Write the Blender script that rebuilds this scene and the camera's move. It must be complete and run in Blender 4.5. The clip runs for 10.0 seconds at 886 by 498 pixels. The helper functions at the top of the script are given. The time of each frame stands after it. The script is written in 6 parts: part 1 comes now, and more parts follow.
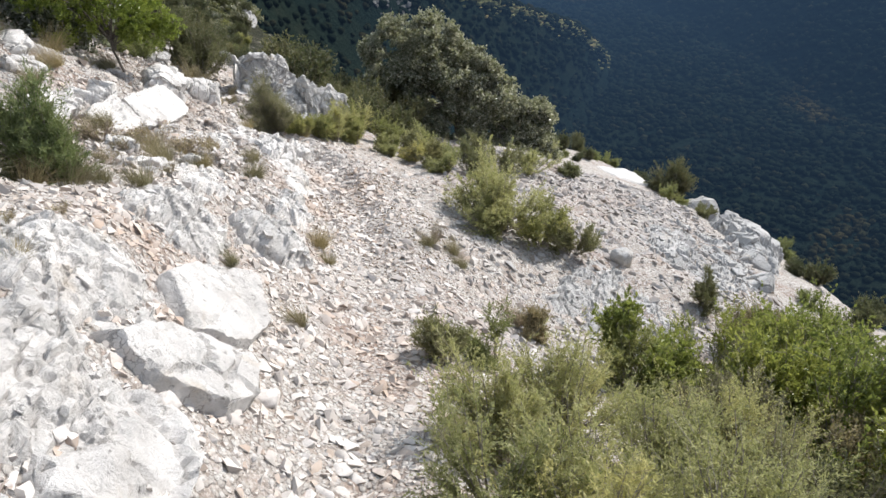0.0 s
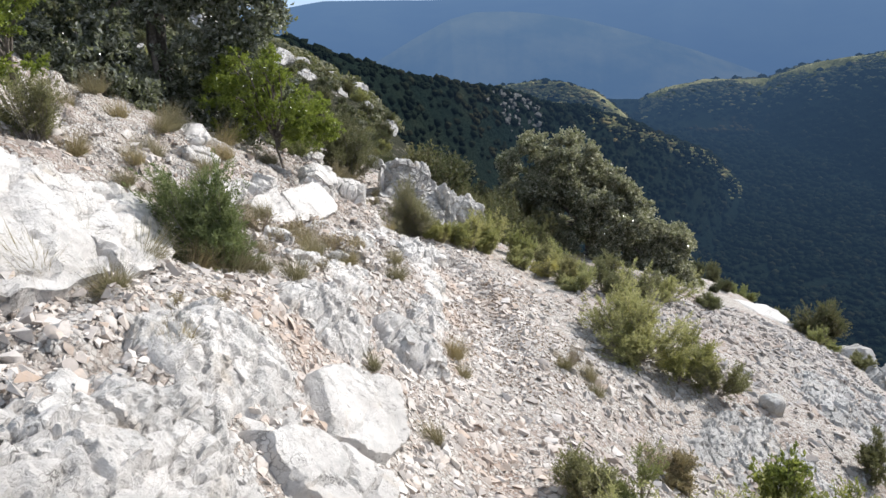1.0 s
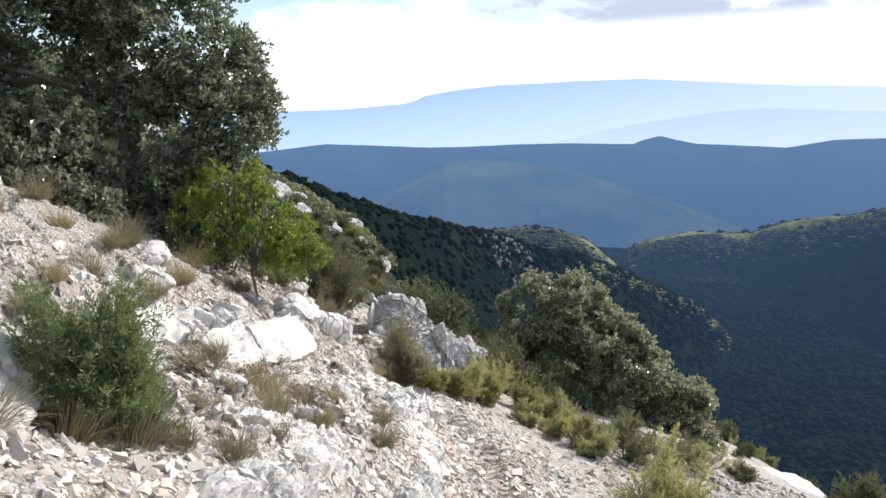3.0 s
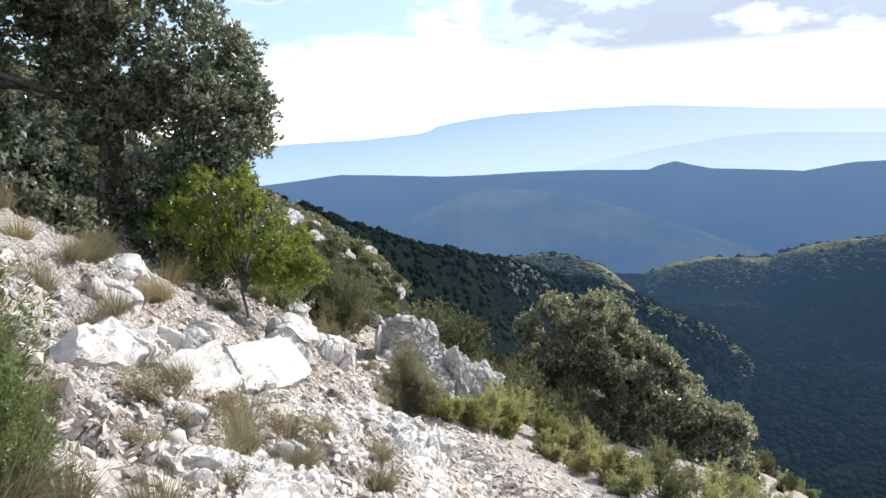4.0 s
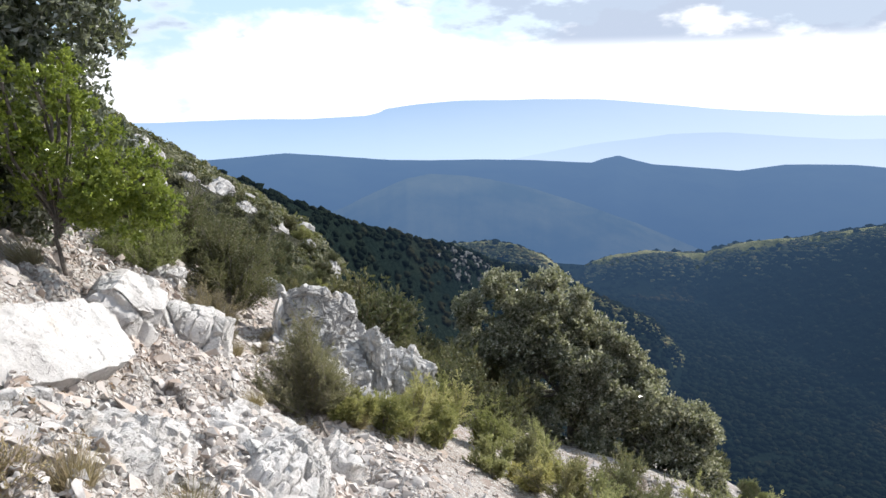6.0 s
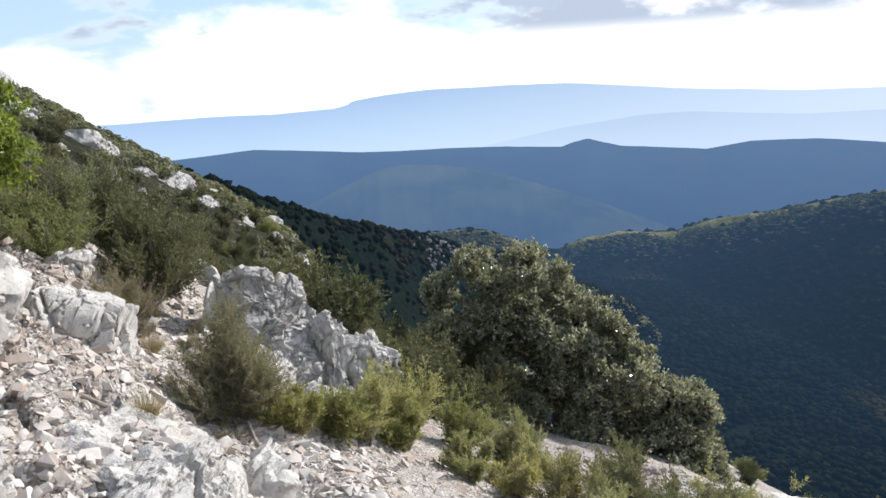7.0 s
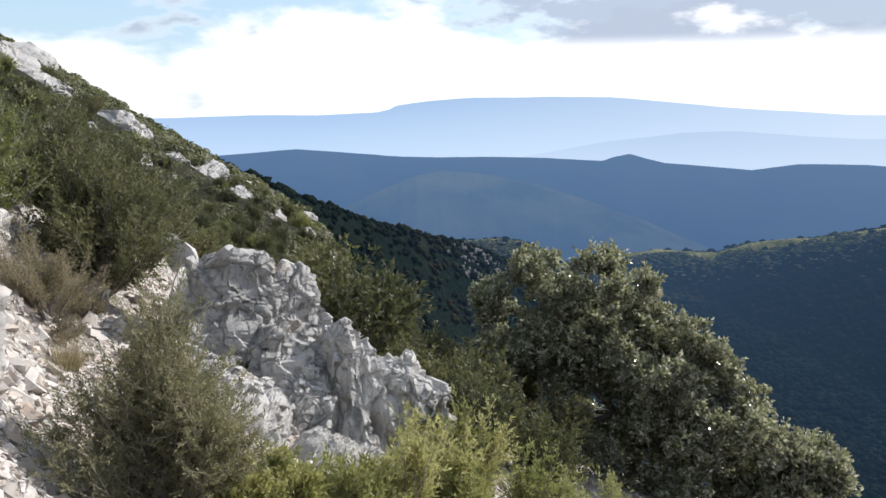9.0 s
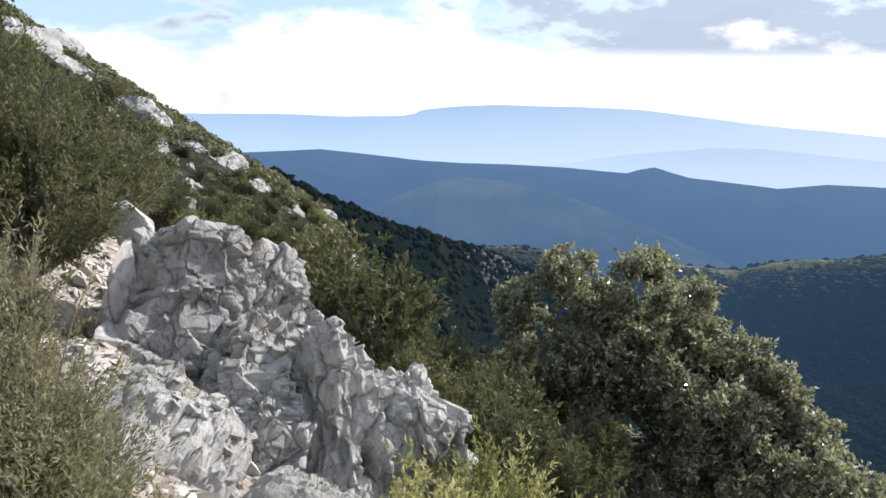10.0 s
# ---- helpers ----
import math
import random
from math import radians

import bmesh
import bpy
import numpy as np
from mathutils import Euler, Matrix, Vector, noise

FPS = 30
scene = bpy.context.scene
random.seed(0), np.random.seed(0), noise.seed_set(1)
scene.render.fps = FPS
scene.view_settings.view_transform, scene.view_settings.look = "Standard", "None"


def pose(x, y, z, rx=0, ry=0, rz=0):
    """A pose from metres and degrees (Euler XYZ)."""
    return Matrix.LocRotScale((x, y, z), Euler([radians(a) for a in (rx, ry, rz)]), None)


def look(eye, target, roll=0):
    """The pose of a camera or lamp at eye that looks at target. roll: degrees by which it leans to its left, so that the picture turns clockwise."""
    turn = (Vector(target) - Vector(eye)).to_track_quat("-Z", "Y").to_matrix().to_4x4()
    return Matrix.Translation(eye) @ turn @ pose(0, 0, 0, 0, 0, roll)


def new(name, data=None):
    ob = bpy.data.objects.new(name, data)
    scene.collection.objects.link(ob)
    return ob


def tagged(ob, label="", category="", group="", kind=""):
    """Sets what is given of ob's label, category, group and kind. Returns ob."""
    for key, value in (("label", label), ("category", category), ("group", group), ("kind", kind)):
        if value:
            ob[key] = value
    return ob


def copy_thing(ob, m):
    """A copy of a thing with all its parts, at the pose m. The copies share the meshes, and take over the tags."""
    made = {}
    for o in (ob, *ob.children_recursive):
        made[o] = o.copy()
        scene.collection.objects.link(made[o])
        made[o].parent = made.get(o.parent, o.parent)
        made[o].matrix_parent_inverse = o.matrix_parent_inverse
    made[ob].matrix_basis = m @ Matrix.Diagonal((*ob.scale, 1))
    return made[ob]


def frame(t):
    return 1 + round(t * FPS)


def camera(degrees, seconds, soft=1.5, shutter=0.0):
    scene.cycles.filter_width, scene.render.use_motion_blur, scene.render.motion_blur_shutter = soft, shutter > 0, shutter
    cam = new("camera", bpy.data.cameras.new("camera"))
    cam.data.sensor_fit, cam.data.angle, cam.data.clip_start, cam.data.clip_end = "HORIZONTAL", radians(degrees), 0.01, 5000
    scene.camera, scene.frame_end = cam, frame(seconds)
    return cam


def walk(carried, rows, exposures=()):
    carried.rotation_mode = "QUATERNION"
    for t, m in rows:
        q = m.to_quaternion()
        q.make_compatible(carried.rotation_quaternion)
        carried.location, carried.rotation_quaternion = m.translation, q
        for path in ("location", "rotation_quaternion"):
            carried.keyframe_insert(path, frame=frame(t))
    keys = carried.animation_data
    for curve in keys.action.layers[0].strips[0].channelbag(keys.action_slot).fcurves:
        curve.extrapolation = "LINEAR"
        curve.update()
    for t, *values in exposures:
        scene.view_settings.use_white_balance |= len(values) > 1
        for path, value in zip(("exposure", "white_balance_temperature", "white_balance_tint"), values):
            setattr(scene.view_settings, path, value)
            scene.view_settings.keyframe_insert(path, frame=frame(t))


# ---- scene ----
import itertools

cam = camera(64.76, 10.0)
ROWS = [
    (0, 0.000, -0.000, 1.920, 56.50, 5.50, 0.00),
    (0.5, -0.114, 0.081, 1.896, 57.83, 3.13, 5.83),
    (1, -0.297, 0.208, 1.864, 66.47, 4.75, 10.87),
    (1.5, -0.381, 0.395, 1.820, 68.73, 3.17, 12.82),
    (2, -0.462, 0.749, 1.718, 71.77, 4.46, 13.70),
    (2.3, -0.548, 0.955, 1.679, 74.02, 1.09, 14.07),
    (2.5, -0.599, 1.073, 1.609, 79.43, 1.74, 12.78),
    (3, -0.715, 1.494, 1.433, 77.87, 2.27, 10.76),
    (3.2, -0.733, 1.637, 1.370, 78.56, 0.11, 10.95),
    (4.3, -0.835, 2.557, 0.976, 80.43, 4.02, 12.13),
    (4.5, -0.822, 2.743, 0.902, 80.12, 0.56, 12.96),
    (5, -0.886, 3.267, 0.708, 77.23, 3.10, 10.75),
    (5.5, -0.930, 3.770, 0.577, 76.31, 2.79, 9.36),
    (5.7, -0.992, 4.003, 0.500, 78.84, -0.21, 7.40),
    (6.8, -1.052, 5.229, 0.021, 79.12, 3.85, 7.85),
    (7, -1.023, 5.454, -0.079, 78.01, 2.48, 5.23),
    (7.5, -1.162, 5.992, -0.222, 78.47, -0.26, 11.09),
    (8, -1.315, 6.571, -0.360, 80.09, -2.08, 13.00),
    (8.5, -1.466, 7.073, -0.521, 77.75, 1.44, 13.43),
    (9, -1.541, 7.566, -0.674, 78.69, -0.06, 8.62),
    (9.5, -1.548, 8.067, -0.797, 80.60, 1.17, 8.39),
    (10, -1.735, 8.653, -1.014, 79.09, -2.25, 10.69),
]
EXPOSURES = [(0, 0.40), (1, 0.34), (1.5, 0.32), (2, 0.35), (3, 0.44), (4.5, 0.50), (5.5, 0.45), (7, 0.29), (7.5, 0.26), (8.5, 0.25), (9.5, 0.24), (10, 0.33)]
walk(cam, [(t, pose(x, y, z, rx, ry, rz)) for t, x, y, z, rx, ry, rz in ROWS], EXPOSURES)


# ---- daylight ----
SUN_AZ, SUN_EL = 47.0, 32.0          # degrees to the right of +y, and above the horizon
sun_dir = Vector((math.sin(radians(SUN_AZ)) * math.cos(radians(SUN_EL)), math.cos(radians(SUN_AZ)) * math.cos(radians(SUN_EL)), math.sin(radians(SUN_EL))))
sun = new("sun", bpy.data.lights.new("sun", "SUN"))
sun.data.energy, sun.data.angle, sun.data.color = 4.7, radians(0.6), (1.0, 0.975, 0.94)
sun.matrix_world = look((0, 0, 60), Vector((0, 0, 60)) - sun_dir)

world = bpy.data.worlds.new("sky")
scene.world = world
world.use_nodes = True
wt = world.node_tree
wt.nodes.clear()


w_sky = wt.nodes.new("ShaderNodeTexSky")
w_sky.sky_type = "NISHITA"
w_sky.sun_disc = False
w_sky.sun_elevation, w_sky.sun_rotation = radians(SUN_EL), radians(SUN_AZ)
w_sky.air_density, w_sky.dust_density, w_sky.ozone_density = 1.0, 0.7, 2.5
w_co = wt.nodes.new("ShaderNodeTexCoord")
w_sep = wt.nodes.new("ShaderNodeSeparateXYZ")
wt.links.new(w_co.outputs["Generated"], w_sep.inputs[0])


def wrange(source, a, b, low, high, smooth=False):
    n = wt.nodes.new("ShaderNodeMapRange")
    if smooth:
        n.interpolation_type = "SMOOTHSTEP"
    for k, v in (("From Min", a), ("From Max", b), ("To Min", low), ("To Max", high)):
        n.inputs[k].default_value = v
    wt.links.new(source, n.inputs["Value"])
    return n.outputs[0]


def wmath(op, a, b):
    n = wt.nodes.new("ShaderNodeMath")
    n.operation = op
    for k, v in enumerate((a, b)):
        if isinstance(v, float):
            n.inputs[k].default_value = v
        else:
            wt.links.new(v, n.inputs[k])
    return n.outputs[0]


def wnoise(scale, rough, stretch, shift):
    m = wt.nodes.new("ShaderNodeMapping")
    m.inputs["Location"].default_value, m.inputs["Scale"].default_value = shift, (1.0, 1.0, stretch)
    wt.links.new(w_co.outputs["Generated"], m.inputs[0])
    n = wt.nodes.new("ShaderNodeTexNoise")
    n.inputs["Scale"].default_value, n.inputs["Detail"].default_value, n.inputs["Roughness"].default_value = scale, 8.0, rough
    wt.links.new(m.outputs[0], n.inputs["Vector"])
    return n.outputs["Fac"]


def wmix(fac, a, b):
    n = wt.nodes.new("ShaderNodeMix")
    n.data_type = "RGBA"
    if isinstance(fac, float):
        n.inputs[0].default_value = fac
    else:
        wt.links.new(fac, n.inputs[0])
    for k, v in ((6, a), (7, b)):
        if isinstance(v, tuple):
            n.inputs[k].default_value = v
        else:
            wt.links.new(v, n.inputs[k])
    return n.outputs[2]


# white cumulus, thicker low down and towards the sun; heavier grey cloud with a flat base on the sun's side
w_up, w_side = w_sep.outputs[2], w_sep.outputs[0]
w_cover = wmath("ADD", wnoise(5.5, 0.56, 2.0, (1.3, 0.4, 0.0)), wmath("ADD", wrange(w_up, 0.05, 0.15, 0.26, -0.10), wrange(w_side, -0.40, 0.15, -0.02, 0.14)))
w_cover = wrange(w_cover, 0.50, 0.68, 0.0, 1.0, True)
w_thick = wmath("ADD", wnoise(7.0, 0.55, 2.6, (4.1, 2.2, 0.3)), wrange(w_side, -0.20, 0.0, -0.05, 0.15))
w_thick = wmath("MULTIPLY", wrange(w_thick, 0.50, 0.64, 0.0, 0.9, True), wrange(w_up, 0.076, 0.100, 0.0, 1.0, True))
w_cloud = wmix(w_thick, (9.6, 9.8, 10.2, 1), (3.7, 4.4, 5.7, 1))
w_blue = wmix(0.5, w_sky.outputs[0], (6.2, 8.2, 10.2, 1))
w_final = wmix(wmath("MAXIMUM", w_cover, w_thick), w_blue, w_cloud)
w_bg = wt.nodes.new("ShaderNodeBackground")
w_bg.inputs["Strength"].default_value = 0.105
w_out = wt.nodes.new("ShaderNodeOutputWorld")
wt.links.new(w_final, w_bg.inputs[0])
wt.links.new(w_bg.outputs[0], w_out.inputs[0])


# ---- numeric noise for shapes ----
def hash01(ix, iy, iz, seed):
    h = (ix.astype(np.int64) * 374761393 + iy.astype(np.int64) * 668265263 + iz.astype(np.int64) * 2147483647 + seed * 1274126177) & 0xFFFFFFFF
    h = ((h ^ (h >> 13)) * 1274126177) & 0xFFFFFFFF
    h = ((h ^ (h >> 16)) * 2246822519) & 0xFFFFFFFF
    return ((h ^ (h >> 15)) & 0xFFFFFF) / float(0x1000000)


def vnoise(p, seed=0):
    i = np.floor(p).astype(np.int64)
    f = p - i
    f = f * f * (3 - 2 * f)
    out = np.zeros(len(p))
    for dx in (0, 1):
        for dy in (0, 1):
            for dz in (0, 1):
                w = (f[:, 0] if dx else 1 - f[:, 0]) * (f[:, 1] if dy else 1 - f[:, 1]) * (f[:, 2] if dz else 1 - f[:, 2])
                out += w * hash01(i[:, 0] + dx, i[:, 1] + dy, i[:, 2] + dz, seed)
    return out * 2 - 1


def fbm(p, octaves=4, seed=0, gain=0.5):
    out, amp, q = np.zeros(len(p)), 1.0, np.array(p, float)
    for o in range(octaves):
        out += amp * vnoise(q, seed + o * 17)
        q, amp = q * 2.03 + 11.7, amp * gain
    return out


def worley(p, seed=0):
    """Nearest and second nearest distance to scattered cell points, the cell's own number, and a slope across the cell."""
    i = np.floor(p).astype(np.int64)
    f1, f2, cid, lean = np.full(len(p), 9.0), np.full(len(p), 9.0), np.zeros(len(p)), np.zeros(len(p))
    for dx in (-1, 0, 1):
        for dy in (-1, 0, 1):
            for dz in (-1, 0, 1):
                a, b, c = i[:, 0] + dx, i[:, 1] + dy, i[:, 2] + dz
                ex, ey, ez = p[:, 0] - a - hash01(a, b, c, seed), p[:, 1] - b - hash01(a, b, c, seed + 1), p[:, 2] - c - hash01(a, b, c, seed + 2)
                d = np.sqrt(ex ** 2 + ey ** 2 + ez ** 2)
                near = d < f1
                f2 = np.where(near, f1, np.minimum(f2, d))
                cid = np.where(near, hash01(a, b, c, seed + 3), cid)
                tilt = ex * (hash01(a, b, c, seed + 4) - 0.5) + ey * (hash01(a, b, c, seed + 5) - 0.5) + ez * (hash01(a, b, c, seed + 6) - 0.5)
                lean = np.where(near, 2 * tilt, lean)
                f1 = np.where(near, d, f1)
    return f1, f2, cid, lean


def sstep(a, b, x):
    t = np.clip((x - a) / (b - a), 0, 1)
    return t * t * (3 - 2 * t)


def softplus(x, w):
    return w * np.logaddexp(0, x / w)


# ---- shape of the land ----
def path_x(y):
    return np.interp(y, [-3, 0, 1.6, 3, 4.6, 6.6, 8.4, 9.4, 10.4, 11.4, 14], [-0.3, -0.75, -0.85, -1.05, -1.1, -1.5, -2.0, -2.8, -3.7, -4.4, -5.2])


def near_z(x, y, rough=True):
    z = -0.077 - 0.552 * x - 0.361 * y
    d = x - path_x(y)
    along = sstep(-4, 0, y) * (1 - sstep(10.5, 13, y))
    z -= 0.27 * np.exp(-(np.maximum(np.abs(d) - 0.12, 0) / 0.36) ** 2) * along
    z += 0.26 * sstep(0.55, 1.05, -d) * np.exp(-(np.maximum(-d - 1.1, 0) / 0.9) ** 2) * (1 - sstep(4.4, 5.6, y)) * along
    z += 0.08 * sstep(3.3, 4.6, -x) * (1 - sstep(7.5, 10, y)) * (1 - sstep(8, 14, -x))
    z -= 0.30 * np.exp(-((x - 0.9) / 1.2) ** 2 - ((y - 5.4) / 1.7) ** 2)
    z -= 0.12 * np.exp(-((x + 3.3) / 0.6) ** 2 - ((y - 8.3) / 1.2) ** 2)
    z -= 2.0 * np.exp(-((x + 14.0) / 9.0) ** 2 - ((y - 28.0) / 10.0) ** 2)
    # the shoulder to the right flattens out and ends in a brow
    q = np.tanh(np.maximum(x + 1.2, 0) / 3.0) * np.tanh((y - 6.8) / 4.0)
    z += 1.2 * np.maximum(q, -0.18) * (1 - sstep(30, 60, np.abs(x)))
    brow = np.interp(x, [-600, -120, -35, -20, -10, -6, -4, -1.5, 0.5, 2, 3.2, 4.4, 5.0, 5.7, 6.3, 7, 8, 20, 60], [900, 260, 95, 62, 38, 26, 21.5, 19.5, 19.0, 21, 22.5, 23.5, 19.5, 17, 13.5, 10, 5, -20, -60])
    z -= 0.75 * softplus(y - brow, 0.6 + 0.02 * np.abs(brow))
    if rough:
        p = np.stack([x, y, np.zeros_like(x)], -1).reshape(-1, 3)
        sh = x.shape
        z += 0.075 * fbm(p * 0.9, 3, 5).reshape(sh) * sstep(0.0, 0.9, np.abs(d) + (1 - along))
        z += 0.020 * fbm(p * 3.5, 3, 9).reshape(sh)
        dist = np.hypot(x, y)
        # broken bedrock shows in steps on the bank, smaller on the path
        w = p + 0.12 * np.stack([vnoise(p * 2.1, 61), vnoise(p * 2.1, 62), 0 * p[:, 0]], -1)
        bare = sstep(0.35, 0.9, -d) * sstep(0.0, 0.3, vnoise(p * 0.55, 63).reshape(sh) + 0.22)
        for size, amp, seed in ((0.42, 0.11, 81), (0.17, 0.05, 82)):
            f1, f2, cid, lean = worley(w / size, seed)
            step = (cid - 0.5) * 0.8 + lean * 0.7 - 0.7 * (1 - sstep(0.0, 0.14, f2 - f1))
            z += amp * step.reshape(sh) * (0.12 + bare) * (1 - sstep(14, 20, dist))
        z += 0.9 * fbm(p * 0.11, 4, 31).reshape(sh) * sstep(16, 40, dist)
    return z


def ridge(az, table):
    a, e, rr = table
    return np.interp(az, a, e), np.interp(az, a, rr)


SPUR = ([-14, -12, -9.8, -5.9, -1.5, 3, 7.7, 14.2, 19.7, 24.8, 32, 50], [-21, -18.5, -16.2, -14.9, -13.3, -12, -10.6, -9.1, -6.8, -4.7, -1.5, 4], [580, 560, 530, 480, 430, 380, 330, 270, 230, 200, 180, 160])
NOSE = ([-8, -6, -2.9, -0.6, 1.7, 3.9, 7.7, 12], [-19, -17, -13.3, -11.5, -10.7, -10.4, -10.7, -14], [600, 610, 620, 630, 640, 650, 660, 670])
RIGHT = ([-60, -45, -27, -19.7, -15.6, -13.1, -8.7, -5.8, -3.3, 0, 6], [-3.5, -5, -7.3, -9.0, -9.7, -10.7, -10.7, -11.2, -12.4, -15, -20], [700, 740, 790, 820, 840, 850, 860, 860, 860, 860, 860])


def land_z(x, y, rough=True):
    near = near_z(x, y, rough)
    ex, ey = x + 1.0, y - 5.0
    r, az = np.hypot(ex, ey), np.degrees(np.arctan2(-ex, ey))
    far = -195.0 - 260.0 * sstep(880, 1500, r)
    for table, front, back in ((SPUR, 0.62, 0.5), (NOSE, 0.5, 0.5), (RIGHT, 0.34, 0.3)):
        el, rr = ridge(az, table)
        top = rr * np.tan(np.radians(el - 0.35))
        side = np.where(r < rr, front * (rr - r), back * (r - rr))
        far = np.maximum(far, top - np.sqrt(side ** 2 + 64) + 8)
    if rough:
        p = np.stack([x, y, np.zeros_like(x)], -1).reshape(-1, 3)
        far += 2.6 * fbm(p * 0.009, 4, 71).reshape(x.shape) * sstep(60, 200, r)
        far += 1.2 * fbm(p * 0.05, 3, 77).reshape(x.shape) * sstep(100, 200, r)
    front_half = sstep(-30, 40, y)
    far = far * front_half - 195.0 * (1 - front_half)
    return np.where(r < 30, near, np.maximum(near, far))


def gz(x, y):
    return float(land_z(np.array([float(x)]), np.array([float(y)]))[0])


# ---- materials ----
def material(name):
    m = bpy.data.materials.new(name)
    m.use_nodes = True
    return m, m.node_tree, m.node_tree.nodes["Principled BSDF"]


def add(nt, kind, **values):
    n = nt.nodes.new(kind)
    for k, v in values.items():
        n.inputs[k].default_value = v
    return n


def noise_of(nt, scale, detail=6.0, rough=0.6, vec=None, distortion=0.0):
    n = add(nt, "ShaderNodeTexNoise", Scale=scale, Detail=detail, Roughness=rough, Distortion=distortion)
    if vec is not None:
        nt.links.new(vec, n.inputs["Vector"])
    return n.outputs["Fac"]


def ramp(nt, fac, stops):
    r = nt.nodes.new("ShaderNodeValToRGB")
    el = r.color_ramp.elements
    while len(el) < len(stops):
        el.new(0.5)
    for e, (pos, col) in zip(el, stops):
        e.position, e.color = pos, (*col, 1)
    nt.links.new(fac, r.inputs[0])
    return r.outputs[0]


def mixc(nt, fac, a, b, mode="MIX"):
    m = nt.nodes.new("ShaderNodeMix")
    m.data_type, m.blend_type = "RGBA", mode
    if isinstance(fac, float):
        m.inputs[0].default_value = fac
    else:
        nt.links.new(fac, m.inputs[0])
    for i, v in ((6, a), (7, b)):
        if isinstance(v, tuple):
            m.inputs[i].default_value = (*v, 1)
        else:
            nt.links.new(v, m.inputs[i])
    return m.outputs[2]


def math_of(nt, op, a, b):
    m = nt.nodes.new("ShaderNodeMath")
    m.operation = op
    for i, v in enumerate((a, b)):
        if isinstance(v, (int, float)):
            m.inputs[i].default_value = v
        else:
            nt.links.new(v, m.inputs[i])
    return m.outputs[0]


def bump_of(nt, height, strength, distance, normal=None):
    b = add(nt, "ShaderNodeBump", Strength=strength, Distance=distance)
    nt.links.new(height, b.inputs["Height"])
    if normal is not None:
        nt.links.new(normal, b.inputs["Normal"])
    return b.outputs[0]


def position(nt):
    return nt.nodes.new("ShaderNodeNewGeometry").outputs["Position"]


def limestone(name, light=(0.73, 0.69, 0.655), grey=(0.51, 0.48, 0.455), stain=(0.50, 0.40, 0.29)):
    m, nt, b = material(name)
    pos = position(nt)
    big = ramp(nt, noise_of(nt, 1.7, 5, 0.6, pos), [(0.34, grey), (0.58, light)])
    col = mixc(nt, ramp(nt, noise_of(nt, 9, 8, 0.72, pos), [(0.36, (0, 0, 0)), (0.56, (1, 1, 1))]), mixc(nt, 0.35, big, grey), big)
    col = mixc(nt, ramp(nt, noise_of(nt, 3.1, 4, 0.5, pos, 0.6), [(0.60, (0, 0, 0)), (0.74, (0.55, 0.55, 0.55))]), col, stain)
    vor = add(nt, "ShaderNodeTexVoronoi", Scale=3.6)
    vor.feature = "DISTANCE_TO_EDGE"
    warp = nt.nodes.new("ShaderNodeVectorMath")
    warp.operation = "ADD"
    nz = add(nt, "ShaderNodeTexNoise", Scale=3.0, Detail=5.0)
    nt.links.new(pos, nz.inputs["Vector"])
    nt.links.new(pos, warp.inputs[0])
    nt.links.new(nz.outputs["Color"], warp.inputs[1])
    nt.links.new(warp.outputs[0], vor.inputs["Vector"])
    crack = ramp(nt, vor.outputs["Distance"], [(0.0, (0, 0, 0)), (0.02, (1, 1, 1))])
    keep = ramp(nt, noise_of(nt, 2.3, 3, 0.5, pos), [(0.50, (1, 1, 1)), (0.64, (0, 0, 0))])
    crack = math_of(nt, "MAXIMUM", crack, keep)
    col = mixc(nt, mixc(nt, 0.7, (1, 1, 1), crack), (0.16, 0.14, 0.12), col)
    pits = ramp(nt, noise_of(nt, 19, 4, 0.6, pos, 0.3), [(0.62, (0, 0, 0)), (0.70, (0.75, 0.75, 0.75))])
    col = mixc(nt, pits, col, (0.24, 0.22, 0.20))
    lichen = ramp(nt, noise_of(nt, 5.5, 7, 0.75, pos), [(0.52, (0, 0, 0)), (0.60, (0.45, 0.45, 0.45))])
    col = mixc(nt, lichen, col, (0.40, 0.39, 0.375))
    nt.links.new(col, b.inputs["Base Color"])
    b.inputs["Roughness"].default_value = 0.88
    b.inputs["Specular IOR Level"].default_value = 0.25
    n1 = bump_of(nt, noise_of(nt, 14, 10, 0.72, pos, 0.4), 1.0, 0.035)
    n2 = bump_of(nt, noise_of(nt, 90, 5, 0.65, pos), 0.5, 0.006, n1)
    n3 = bump_of(nt, math_of(nt, "SUBTRACT", crack, pits), 0.6, 0.02, n2)
    nt.links.new(n3, b.inputs["Normal"])
    return m


LIMESTONE = limestone("limestone")
LIMESTONE_GREY = limestone("weathered_limestone", (0.52, 0.495, 0.475), (0.32, 0.305, 0.29))
LIMESTONE_PALE = limestone("pale_weathered_limestone", (0.65, 0.615, 0.585), (0.41, 0.39, 0.37))


